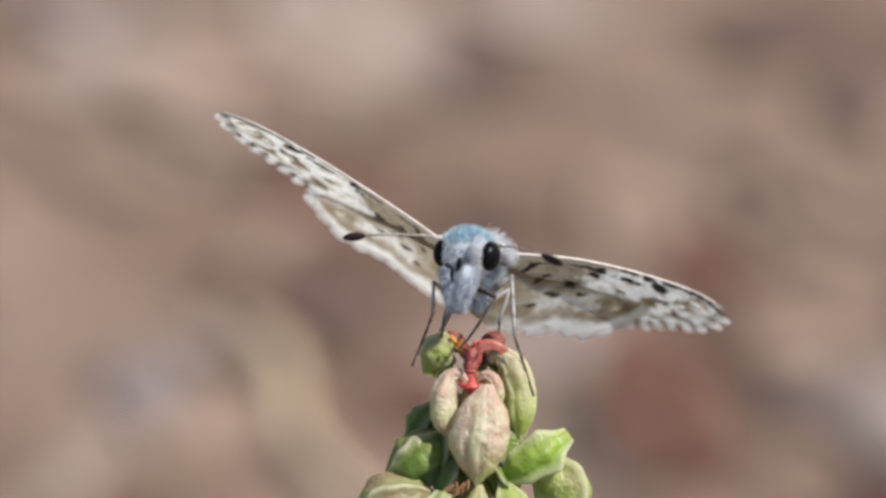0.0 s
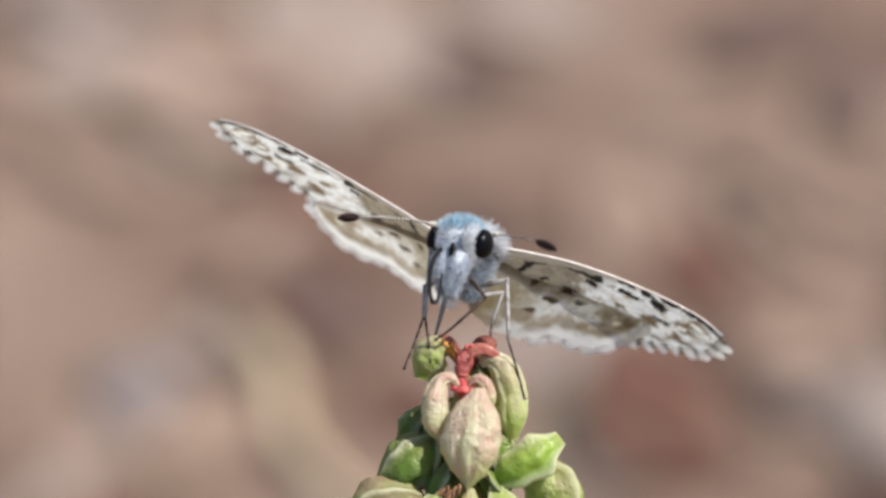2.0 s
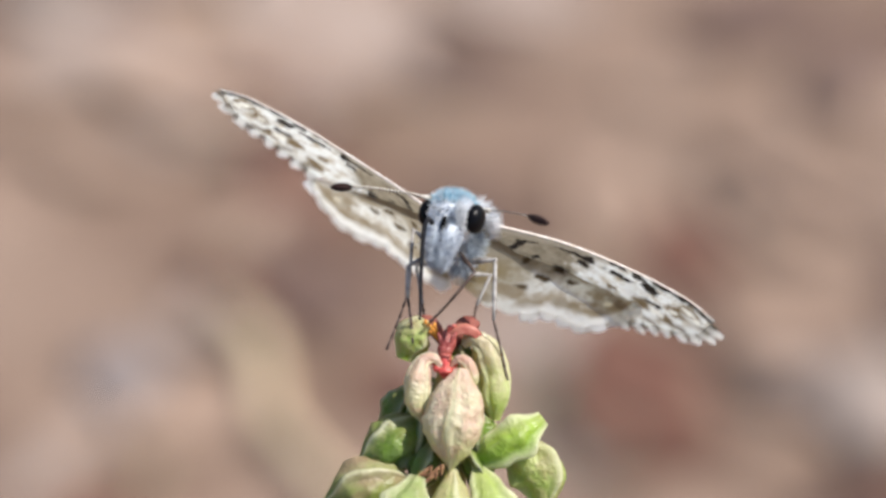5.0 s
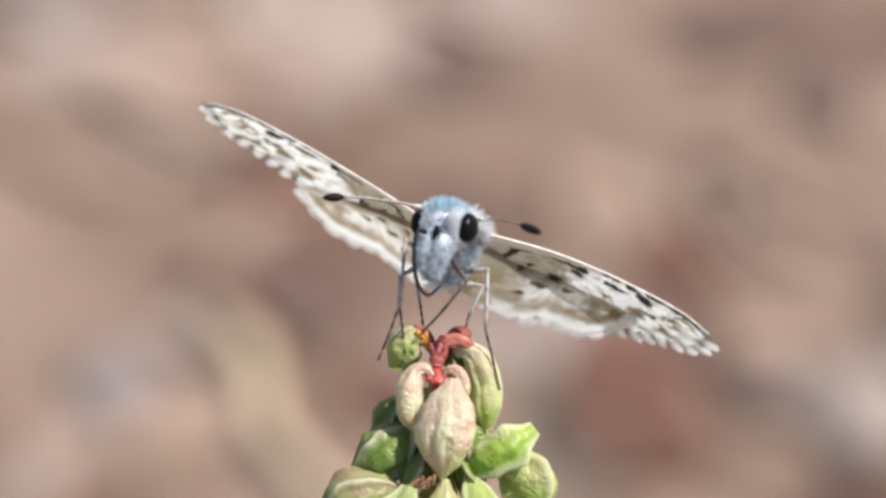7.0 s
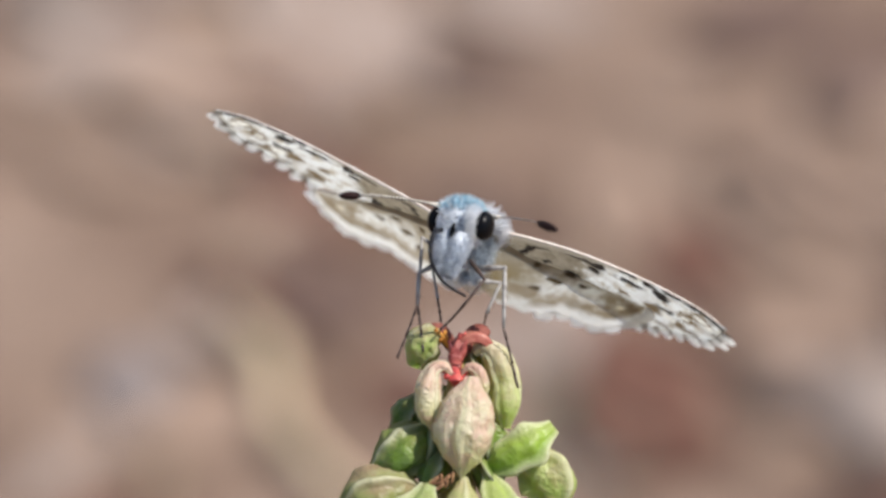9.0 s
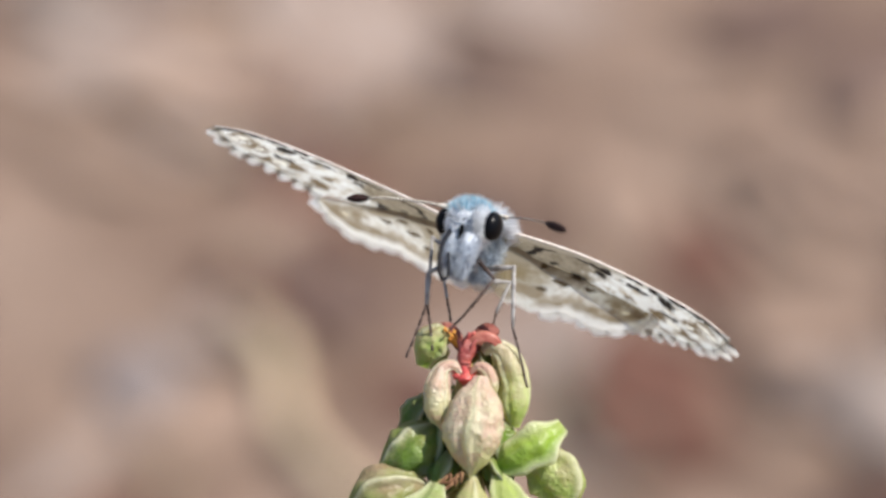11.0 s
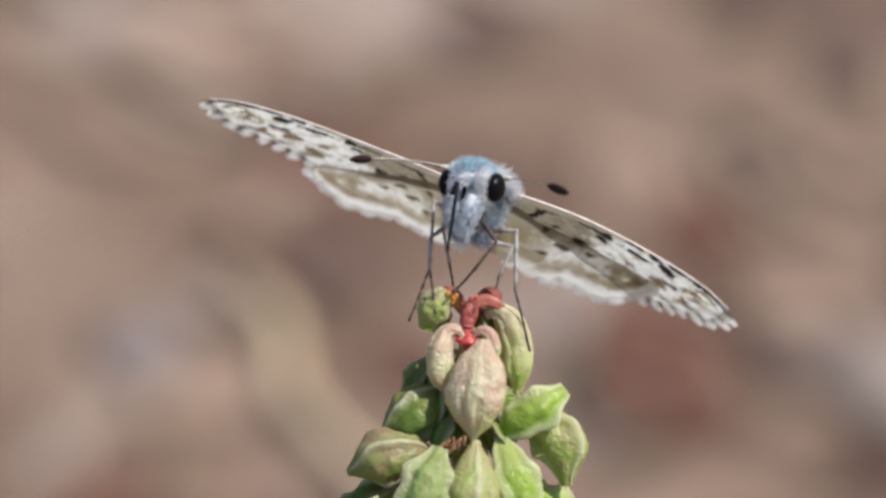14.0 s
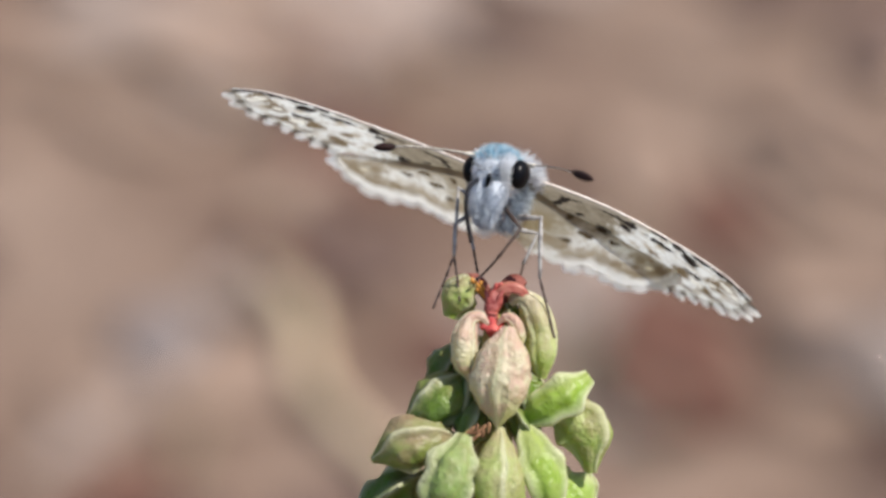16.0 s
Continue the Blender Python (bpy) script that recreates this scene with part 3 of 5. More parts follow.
# third tier
curled_fruit(((-1.8, -0.8, -5.7), (-3.2, -1.1, -5.7), (-4.8, -1.3, -6.1), (-6.3, -1.3, -6.8)), (0.2, 1.15, 1.40, 0.18), BROWN_POD,
             "brownish green seed pod with pale ridges", 8.0, 34, 0.20, 0.5, 1.0, (-0.6, 0.4, -5.0))
curled_fruit(((-1.5, -2.3, -5.5), (-2.0, -2.8, -7.0), (-2.5, -3.1, -8.6), (-2.9, -3.1, -10.4)), (0.5, 1.6, 1.55, 0.15), HEART_POD,
             "pale green heart-shaped seed pod", 9.0, 62, 0.26, 0.6, 0.9, (-0.4, 0.0, -5.0), 0.10, 0.12)
curled_fruit(((0.35, -2.1, -5.1), (0.25, -2.8, -6.8), (0.2, -3.2, -8.6), (0.2, -3.2, -10.6)), (0.2, 1.15, 1.30, 0.4), CREAM_POD,
             "cream ridged seed pod", 10.0, -14, 0.10, 0.5, 1.0, (0.1, 0.0, -4.8))
curled_fruit(((1.5, -1.3, -4.9), (2.1, -1.9, -6.4), (2.7, -2.3, -8.0), (3.3, -2.4, -10.0)), (0.22, 1.0, 1.15, 0.15), GREEN_POD,
             "bright green seed pod", 11.0, 48, 0.36, 0.9, 1.0, (0.4, 0.3, -4.6), 0.15, 0.22)
fruit((-3.6, 0.4, -7.6), (-6.9, -0.2, -9.6), 2.6, 170, DEEP_SHADE_POD, 12, 0.4, 0.3, 0.0, 0.5, stalk=(-0.4, 0.8, -7.0), label="deep green seed pod, darkened for shade")
fruit((2.6, 0.4, -7.4), (5.0, 0.2, -10.4), 2.6, 170, GREEN_POD, 13, 0.5, 0.4, 0.0, 0.5, stalk=(0.4, 0.8, -7.0), label="green seed pod")
# added filler pods, their darkened green standing in for shade in the gaps
fruit((0.5, 0.7, 1.7), (1.3, 0.6, -0.9), 1.7, 185, DEEP_SHADE_POD, 21, 0.3, 0.3, 0.0, 0.5, label="deep green seed pod, darkened for shade")
fruit((-0.6, 0.3, -1.2), (-1.7, 0.3, -5.2), 2.9, 175, DEEP_SHADE_POD, 18, 0.4, 0.3, 0.0, 0.5, label="deep green seed pod, darkened for shade")
fruit((1.0, 0.4, -1.4), (2.0, 0.3, -5.4), 2.8, 185, DEEP_SHADE_POD, 19, 0.4, 0.3, 0.0, 0.5, label="deep green seed pod, darkened for shade")
fruit((-0.6, -1.0, -3.6), (-1.6, -1.4, -6.2), 1.7, 180, DEEP_SHADE_POD, 16, 0.4, 0.3, 0.0, 0.5, label="deep green seed pod, darkened for shade")
fruit((0.8, -0.6, -3.6), (2.4, -1.0, -6.3), 1.7, 180, DEEP_SHADE_POD, 17, 0.4, 0.3, 0.0, 0.5, label="deep green seed pod, darkened for shade")
# the head goes on below, down to the bare stalk
rng = random.Random(11)
for tier in range(6):
    for k in range(5):
        a = k * 1.257 + tier * 0.7
        r0, r1 = 1.6 + 0.1 * tier, 4.6 + 0.5 * tier + rng.uniform(-0.4, 0.4)
        z = -11.6 - tier * 4.2 + rng.uniform(-0.7, 0.7)
        fruit((r0 * math.cos(a), 0.6 + r0 * math.sin(a), z), (r1 * math.cos(a), 0.6 + r1 * math.sin(a), z - 2.6 - rng.uniform(0, 1.4)),
              rng.uniform(2.6, 3.4), rng.uniform(0, 120), rng.choice((GREEN_POD, CREAM_POD, DEEP_SHADE_POD)), tier * 7 + k + 20,
              0.45, 0.3, 0.0, 0.5, stalk=(0, 0.6, z + 0.8), label="green ridged seed pod")

down = VIEW.inverted() @ Vector((0.004, 0.020, -0.01)) / MM
part("stalk", tube(smooth_line([mm(0.05, -0.1, 0.7), mm(0.05, 0.3, -2), mm(0, 0.6, -6), mm(0, 0.8, -14), mm(0, 0.9, -40), mm(0.5, down.y * 0.5, down.z * 0.5), mm(*down)], 5),
                   [0.0005 + 0.0012 * min(1, i / 22) for i in range(31)], 12), STALK, plant, "ribbed green stalk flushed with red", HERE)
part("node", joined(tube([mm(0.05, -0.5, -0.5), mm(-0.05, -0.8, 0.1), mm(-0.15, -0.8, 0.7), mm(-0.05, -0.6, 1.3), mm(0.05, -0.4, 1.9)],
                         [0.00022, 0.00036, 0.00023, 0.00026, 0.00026], 12),
                    ball(mm(-0.05, -1.0, -0.05), mm(0.38, 0.36, 0.28), None, 16, 10, 0.3, 3),
                    ball(mm(0.42, -0.9, 0.02), mm(0.26, 0.22, 0.20), None, 12, 8, 0.3, 4),
                    ball(mm(-0.5, -0.9, 0.1), mm(0.24, 0.22, 0.18), None, 12, 8, 0.3, 5),
                    tube([mm(-0.4, -0.9, 0.25), mm(-0.75, -1.0, 0.45), mm(-1.0, -1.0, 0.42)], [0.00016, 0.00013, 0.00008], 8),
                    tube([mm(0.3, -0.9, 0.2), mm(0.6, -1.0, 0.45), mm(0.85, -1.0, 0.5)], [0.00016, 0.00013, 0.00008], 8)),
     RED, plant, "bright red jointed flower node", HERE)
part("stem_joint", joined(tube(smooth_line([mm(-0.1, -0.65, 0.45), mm(-0.1, -0.65, 0.95), mm(0.05, -0.5, 1.5), mm(0.25, -0.4, 2.1)], 6),
                               [0.00036, 0.0004, 0.00041, 0.00038, 0.00034, 0.00036, 0.00042, 0.00046, 0.00044, 0.00046, 0.0005, 0.00052, 0.0005, 0.00048, 0.00046, 0.00042, 0.0004, 0.00036, 0.0003], 14, 1.0, 4),
                          ball(mm(-0.1, -0.78, 0.75), mm(0.42, 0.34, 0.14), None, 16, 8, 0.3, 6),
                          *[tube(smooth_line([mm(-0.05 + 0.2 * k, -0.85, 1.3), mm(0.0 + 0.34 * k, -0.95, 1.7), mm(0.05 + 0.5 * k, -0.8, 2.0)], 4), [0.00013, 0.00013, 0.00012, 0.00012, 0.00011, 0.0001, 0.00009, 0.00007, 0.00004], 8) for k in (-1, 1)]),
     DARK_RED, plant, "dark red swollen stem joint", HERE)
part("curled_bud", tube(smooth_line([mm(0.05, -0.45, 1.4), mm(0.38, -0.6, 1.95), mm(0.9, -0.62, 2.15), mm(1.42, -0.55, 2.0), mm(1.85, -0.4, 1.5)], 6),
                        [0.00016 + 0.00013 * math.sin(0.3 + i / 24 * 2.5) for i in range(25)], 20, 1.15, 4), BUD, plant, "pinkish red curled bud neck", HERE)
part("curled_bud", tube(smooth_line([mm(0.2, 0.5, 1.2), mm(0.7, 0.6, 2.0), mm(1.1, 0.7, 2.4), mm(1.6, 0.6, 2.2)], 6),
                        [0.00020 + 0.00020 * math.sin(0.3 + i / 18 * 2.5) for i in range(19)], 20, 1.3, 5), MAROON, plant, "maroon curled bud", HERE)
part("curled_bud", tube(smooth_line([mm(-0.2, 0.1, 1.5), mm(-0.7, 0.0, 2.3), mm(-1.15, 0.0, 2.5), mm(-1.6, 0.1, 2.25)], 6),
                        [0.00016 + 0.00022 * math.sin(0.3 + i / 18 * 2.5) for i in range(19)], 20, 1.2, 5), MAROON, plant, "maroon curled bud", HERE)
rng = random.Random(3)
anthers = []
for i in range(9):
    p = mm(rng.uniform(-1.35, -0.5), rng.uniform(-0.9, -0.3), rng.uniform(2.0, 2.6))
    anthers.append(tube([mm(-0.4, -0.3, 1.6), (p + mm(-0.4, -0.3, 1.9)) / 2, p], [0.00009, 0.00007, 0.00005], 6))
    anthers.append(ball(p, mm(0.10, 0.08, 0.13), None, 8, 6, 0.4, i))
part("stamens", joined(*anthers), ORANGE, plant, "orange-yellow stamens of a withered flower", HERE)
part("stigma", joined(*[tube([mm(0.1, -0.5, 1.8), mm(0.1 + 0.2 * k, -0.8, 2.2 + 0.1 * k), mm(0.15 + 0.3 * k, -0.9, 2.35)], [0.00012, 0.0001, 0.00008], 6) for k in (0, 1)]),
     RED, plant, "", HERE)
for base, seed in (((-0.9, -2.0, -5.0), 1), ((-0.3, -2.2, -4.9), 2), ((-0.6, -2.3, -5.3), 3)):
    part("withered_flower", joined(*[tube(smooth_line([mm(*base), mm(base[0] - 0.5 + 0.3 * k, base[1] - 0.3, base[2] - 0.4 + 0.2 * k), mm(base[0] - 1.0 + 0.5 * k, base[1] - 0.2, base[2] - 0.9 + 0.2 * seed)], 4),
                                          [0.00010] * 4 + [0.00007] * 5, 6) for k in range(3)]), BROWN_BIT, plant, "brown withered flower remains", HERE)


# ---------------------------------------------------------------- the butterfly
# Its own space: x to its left hand's side as it faces the lens (right in the picture), y back along the body, z up; the head is at 0.
def stance(x, z, roll, pitch, y=-0.6, yaw=-8.0):
    """Where the body stands about the node, in mm and degrees: it faces the lens, nose up by pitch, leaning over by roll."""
    return VIEW @ pose((x + 0.15) * MM, y * MM, (z - 0.24) * MM, 0, roll, 0) @ pose(0, 0, 0, 0, 0, yaw) @ pose(0, 0, 0, -pitch, 0, 0)


STANCES = [
    (0.0, stance(-0.44, 7.03, 8.7, 12)), (0.5, stance(-0.44, 7.29, 8.2, 12.5)), (1.0, stance(-0.38, 7.50, 8.8, 14)), (1.5, stance(-0.40, 7.70, 10.4, 15)),
    (2.0, stance(-0.36, 7.87, 11.2, 16)), (2.5, stance(-0.28, 8.10, 12.1, 17.5)), (3.0, stance(-0.18, 8.20, 13.3, 18.5)), (3.5, stance(-0.16, 8.24, 13.4, 18.5)),
    (4.7, stance(0.05, 8.20, 13.3, 18)), (6.0, stance(0.23, 8.15, 13.0, 17.5)), (7.0, stance(0.15, 8.23, 12.8, 17.5)), (8.0, stance(0.11, 8.21, 12.9, 17.5)),
    (8.5, stance(0.07, 8.24, 12.8, 17.5)), (11.0, stance(0.0, 8.16, 11.8, 17)), (12.0, stance(0.0, 8.21, 11.9, 17)), (13.0, stance(0.03, 8.21, 12.2, 16.5)),
    (14.0, stance(0.0, 8.29, 12.0, 16)), (16.0, stance(0.0, 8.29, 11.7, 16)),
]
butterfly = thing("butterfly", STANCES[0][1], "brown and white checkered butterfly perched on seed pods, wings spread", "butterfly")

rng = random.Random(21)
HEAD = pose(0, 0, 0, 0, 0, -17)   # the head is turned a little aside
head = part("head", ball((0, 0, 0), mm(1.35, 1.15, 1.15), None, 28, 18, 0.08), SKIN, butterfly, "furry white and grey-blue head", HEAD)
for sx in (-1, 1):
    part("eye", ball(mm(1.39, -0.15, 0.02) if sx > 0 else mm(-1.24, -0.20, 0.0), mm(0.50, 0.74, 0.77), None, 28, 18), EYE, head, "glossy black bulging eye")


def off_eyes(d):
    return -0.62 < d.x < 0.72 or d.y > 0.45 or abs(d.z) > 0.75


def fur(name, count, place, length, comb, spread, mat, parent, label="", width=0.00005):
    return tagged(part(name, hairs(rng, count, place, length, width, comb, spread), mat, parent, label), kind="stuff")


fur("face_fur", 1000, on_ball((0, 0, 0), mm(1.32, 1.15, 1.2), lambda d: off_eyes(d) and d.z < 0.55 and d.y < 0.7), 0.00036, (0, -0.25, -0.35), 0.35, WHITE_FUR, head, "short white facial fur")
fur("dark_fur", 24, on_ball((0, 0, 0), mm(1.34, 1.18, 1.22), lambda d: off_eyes(d) and -0.85 < d.z < -0.1 and d.y < 0 and abs(d.x) < 0.42), 0.00034, (0, -0.3, -0.5), 0.45, GREY_FUR, head, "grey hairs on the face")
def crown(d):
    """Thick on top, thinning out towards the face and the eyes."""
    return d.z > 0.3 and -0.8 < d.x < 0.66 and d.y < 0.6 and rng.random() < (d.z - 0.2) * 2.2


fur("crown_fur", 2600, on_ball(mm(0, 0.1, -0.06), mm(1.22, 1.15, 1.16), crown), 0.00052, (-0.05, -0.12, 0.6), 0.36, BLUE_FUR, head, "powder-blue tuft of crown fur")
fur("pale_crown_fur", 1100, on_ball(mm(0, 0.1, -0.06), mm(1.24, 1.15, 1.18), crown), 0.00058, (0.05, -0.10, 0.5), 0.42, WHITE_FUR, head, "white hairs in the crown")
fur("nape_fur", 1500, on_ball(mm(0.3, 0.7, 0.0), mm(1.35, 1.2, 1.2), lambda d: d.z > 0.22 and d.y > 0.25), 0.00085, (0.65, -0.1, 0.2), 0.26, WHITE_FUR, head, "white fur behind the crown")
fur("brow_fur", 40, on_ball((0, 0, 0), mm(1.36, 1.2, 1.24), lambda d: 0.0 < d.z < 0.6 and 0.15 < d.x < 0.75 and d.y < 0), 0.00036, (0.1, -0.3, -0.2), 0.5, GREY_FUR, head, "grey hairs beside the eye")
part("face_slit", ball(mm(0.20, -1.16, -0.82), mm(0.11, 0.20, 0.42), None, 12, 10), BLACK_SLIT, head)
for sx in (-1, 1):
    line = [mm(sx * x, y, z) for x, y, z in ((0.42, -0.35, -0.40), (0.45, -0.66, -0.95), (0.37, -0.80, -1.6), (0.27, -0.86, -2.2), (0.16, -0.86, -2.75), (0.08, -0.82, -3.05))]
    line = [p + mm(0.05 + 0.08 * i, 0, 0) for i, p in enumerate(line)]
    girth = [0.30, 0.42, 0.40, 0.32, 0.22, 0.07]
    palp = part("palp", tube(smooth_line(line, 4), [soft([g * MM for g in girth], k / 20) for k in range(21)], 14), SKIN, head, "long pale furry palp tapering to its tip")

    def along_palp(rng):
        k = rng.random() ** 0.8 * (len(line) - 1)
        i = min(int(k), len(line) - 2)
        a = rng.uniform(0, 2 * math.pi)
        out = Vector((math.cos(a), math.sin(a), 0))
        return line[i].lerp(line[i + 1], k - i) + out * (girth[i] + (girth[i + 1] - girth[i]) * (k - i)) * MM, out

    fur("palp_fur", 2600, along_palp, 0.00042, (0, -0.1, -1.1), 0.28, PALP_FUR, palp, "", 0.000036)
    fur("dark_bristles", 130, along_palp, 0.00050, (0, -0.4, -0.9), 0.35, GREY_FUR, palp, "dark bristles among the pale fur", 0.000034)
fur("eyelid_fur", 1500, on_ball(mm(0, -0.05, 0.0), mm(1.32, 1.22, 1.15), lambda d: 0.44 < d.x < 0.80 and d.y < -0.3 and -0.8 < d.z < 0.75), 0.00036, (0.8, -0.3, -0.4), 0.3, WHITE_FUR, head, "white fur along the inner rim of the eye")
fur("face_flecks", 38, on_ball((0, 0, 0), mm(1.36, 1.24, 1.24), lambda d: off_eyes(d) and -0.75 < d.z < 0.35 and d.y < -0.2 and abs(d.x) < 0.6), 0.00045, (0, -0.3, -0.35), 0.5, DARK_FUR, head, "sparse black hairs on the face")

thorax = part("thorax", ball(mm(0.10, 3.1, -0.05), mm(1.30, 2.2, 1.05), None, 28, 18), SKIN, butterfly, "furry grey thorax")
fur("collar_fur", 2600, on_ball(mm(0.40, 2.9, 0.0), mm(1.60, 2.2, 1.25), lambda d: d.z > 0.45 and (d.x > -0.2 or d.y > -0.3)), 0.0008, (0.2, -0.35, 0.15), 0.28, WHITE_FUR, thorax, "long white shoulder fur")
fur("breast_fur", 2600, on_ball(mm(-0.05, 2.8, -0.10), mm(1.15, 1.9, 1.0), lambda d: -0.55 < d.z < 0.3), 0.0008, (0.6, -0.35, 0.15), 0.3, GREY_FUR, thorax, "grey-blue breast fur")
fur("throat_fur", 1100, on_ball(mm(0.80, 1.9, -1.35), mm(0.50, 0.8, 0.80), lambda d: d.y < 0.4), 0.0005, (0.25, -0.25, -0.5), 0.3, THROAT_FUR, thorax, "blue-grey throat fur")
fur("under_fur", 1500, on_ball(mm(0.1, 2.8, -0.10), mm(1.25, 1.9, 1.0), lambda d: d.z < -0.4), 0.0005, (0, -0.3, -0.2), 0.3, WHITE_FUR, thorax, "white fur under the breast")
fur("belly_fur", 700, on_ball(mm(0, 4.2, -0.2), mm(1.1, 1.8, 0.8), lambda d: d.z < 0.2), 0.0004, (0, -0.1, -0.3), 0.3, CREAM_FUR, thorax, "cream belly fur")
abdomen = part("abdomen", tube(smooth_line([mm(0, 4.4, -0.1), mm(0, 7, 0.4), mm(0, 10, 1.5), mm(0, 12, 2.3)], 6),
                               [(1.0 - 0.55 * (i / 18) ** 2) * MM for i in range(19)], 16), SKIN, butterfly, "tapering pale abdomen")
fur("abdomen_fur", 1300, on_ball(mm(0, 7.6, 0.7), mm(1.0, 3.4, 1.0)), 0.0004, (0, 0.8, 0.2), 0.25, CREAM_FUR, abdomen)

# antennae: cream scape, banded shaft, dark club
for sx, tip in ((-1, (-5.30, -3.05, -0.27)), (1, (6.2, -2.6, -0.67))):
    base = Vector((-0.85, -0.50, 0.70)) if sx < 0 else Vector((1.15, 0.85, 0.92))
    end = Vector(tip)
    line = smooth_line([base * MM, (base.lerp(end, 0.3) + Vector((0, -0.1, 0.12))) * MM, (base.lerp(end, 0.7) + Vector((0, -0.1, 0.15))) * MM, end * MM], 12)
    n = len(line)
    antenna = part("antenna", tube(line[: n - 6], 0.000075 if sx < 0 else 0.000034, 8), SHAFT, butterfly, "thin banded antenna", HEAD)
    part("scape", tube(line[:7], [0.00018, 0.00017, 0.00016, 0.00014, 0.00013, 0.00012, 0.0001], 8), SHAFT, antenna, "cream scape")
    bands = []
    for i in range(7, n - 7):
        bands.append(tube([line[i].lerp(line[i + 1], 0.1), line[i].lerp(line[i + 1], 0.55)], 0.000085 if sx < 0 else 0.000040, 8))
    tagged(part("bands", joined(*bands), CLUB, antenna, "dark rings"), kind="stuff")
    d = (line[-1] - line[-4]).normalized()
    a = line[-7] if sx < 0 else line[-7] - d * 0.00045
    part("club", tube([a + d * ((0.00115 if sx < 0 else 0.00205) * k / 8) for k in range(9)],
                      [0.00008, 0.00016, 0.00021, 0.00023, 0.00023, 0.00022, 0.00019, 0.00014, 0.00004], 12), CLUB, antenna, "dark brown club")

# ---- wings: x out from the root along the leading edge, y back from it, in mm; the picture's left wing is -1, its right one 1
SPAN, HIND = 14.55, 9.5
SWEEP = {-1: 4.8, 1: 17.1}    # degrees by which each leading edge runs back from the root
CAMBER = {-1: 1.39, 1: 1.07}   # how far each wing's tip droops below its root's plane
LEADS = {-1: (0.4, 0.35, 0.25, 0.05, -0.3, -0.6, -0.72, -0.20), 1: (0.2, -0.35, -0.85, -1.05, -1.1, -1.05, -0.85, -0.25)}
TERMEN = (5.2, 4.85, 4.25, 3.7, 3.3, 2.7)
HIND_EDGE = (8.1, 8.6, 8.75, 8.55, 8.1, 8.35, 8.6, 8.15, 6.5)


def bowed(values, k):
    """A soft curve through evenly spaced values, at k from 0 to 1."""
    x = max(0.0, min(1.0, k)) * (len(values) - 1)
    i = min(int(x), len(values) - 2)
    t = x - i
    p = [values[max(0, i - 1)], values[i], values[i + 1], values[min(len(values) - 1, i + 2)]]
    return 0.5 * (2 * p[1] + (p[2] - p[0]) * t + (2 * p[0] - 5 * p[1] + 4 * p[2] - p[3]) * t * t + (3 * p[1] - 3 * p[2] + p[3] - p[0]) * t ** 3)


def fore_lead(sx, x):
    return bowed(LEADS[sx], x / SPAN)


def fore_trail(sx, x):
    if x < 9.2:
        return 2.0 + 3.2 * (max(0.0, x) / 9.2) ** 0.9
    if x < 13.49:
        return bowed(TERMEN, (x - 9.2) / 4.29)
    u = min(1.0, (x - 13.49) / (SPAN - 13.49))
    return -0.25 + 2.95 * math.sqrt(1 - u * u)


def hind_lead(sx, x):
    return 1.0 + 0.45 * x if sx < 0 else 1.4 + 1.35 * min(1.0, x / 1.6) + 0.29 * x


def hind_trail(sx, x):
    edge = bowed(HIND_EDGE, x / HIND) + 0.10 * math.sin(x * 5.2)
    return edge if sx < 0 or x > 3.0 else hind_lead(sx, x) + (edge - hind_lead(sx, x)) * max(0.0, x / 3.0) ** 0.12


def on_wing(sx, name, x, y, lift=0.0):
    """A place on a wing as it is held: the picture's right forewing is drawn out more than its left one, the hindwing pulled forward under it."""
    if sx > 0 and name == "hindwing":
        u, v = x - 1.6 * max(0.0, 1 - x / 4) ** 2 - 7.77, y - 6.56
        x, y = 9.5 + 0.805 * u + 0.266 * v, 3.25 - 0.347 * u + 1.133 * v
    elif sx > 0 and y > 0:
        x, y = x + 0.30 * y, 0.75 * y
    a = radians(SWEEP[sx])
    across, back = x * math.cos(a) - y * math.sin(a), x * math.sin(a) + y * math.cos(a)
    z = -CAMBER[sx] * (across / 13.75) ** 2 - 0.010 * back * back - (0.16 if name == "hindwing" else 0.0)
    return mm(sx * across, back, z + lift)


def blob(x, y, cx, cy, rx, ry, a=0.0):
    dx, dy = x - cx, y - cy
    u, v = dx * math.cos(a) + dy * math.sin(a), dy * math.cos(a) - dx * math.sin(a)
    return (u / rx) ** 2 + (v / ry) ** 2


# black marks of the forewing: place out, place back from the leading edge, half length, half width, slant
FORE_MARKS = ((2.25, 2.2, 0.75, 0.20, 1.9), (2.95, 1.15, 0.65, 0.17, -0.35), (3.6, 3.0, 0.20, 0.42, 0.3), (5.1, 3.4, 0.40, 0.34, 0.2),
              (5.5, 0.75, 0.95, 0.13, 0.05), (6.45, 0.80, 0.45, 0.28, 0.5), (6.2, 1.50, 0.36, 0.22, 0.5), (7.9, 0.18, 0.48, 0.17, 0.0), (8.45, 1.10, 0.85, 0.19, 0.2),
              (9.25, 0.36, 0.50, 0.24, 0.35), (10.6, 0.18, 0.60, 0.20, 0.15), (10.4, 1.05, 0.56, 0.32, 0.35), (10.95, 2.45, 0.62, 0.17, 0.15),
              (12.25, 0.20, 0.70, 0.19, 0.0), (13.75, 0.28, 0.65, 0.18, 0.1))
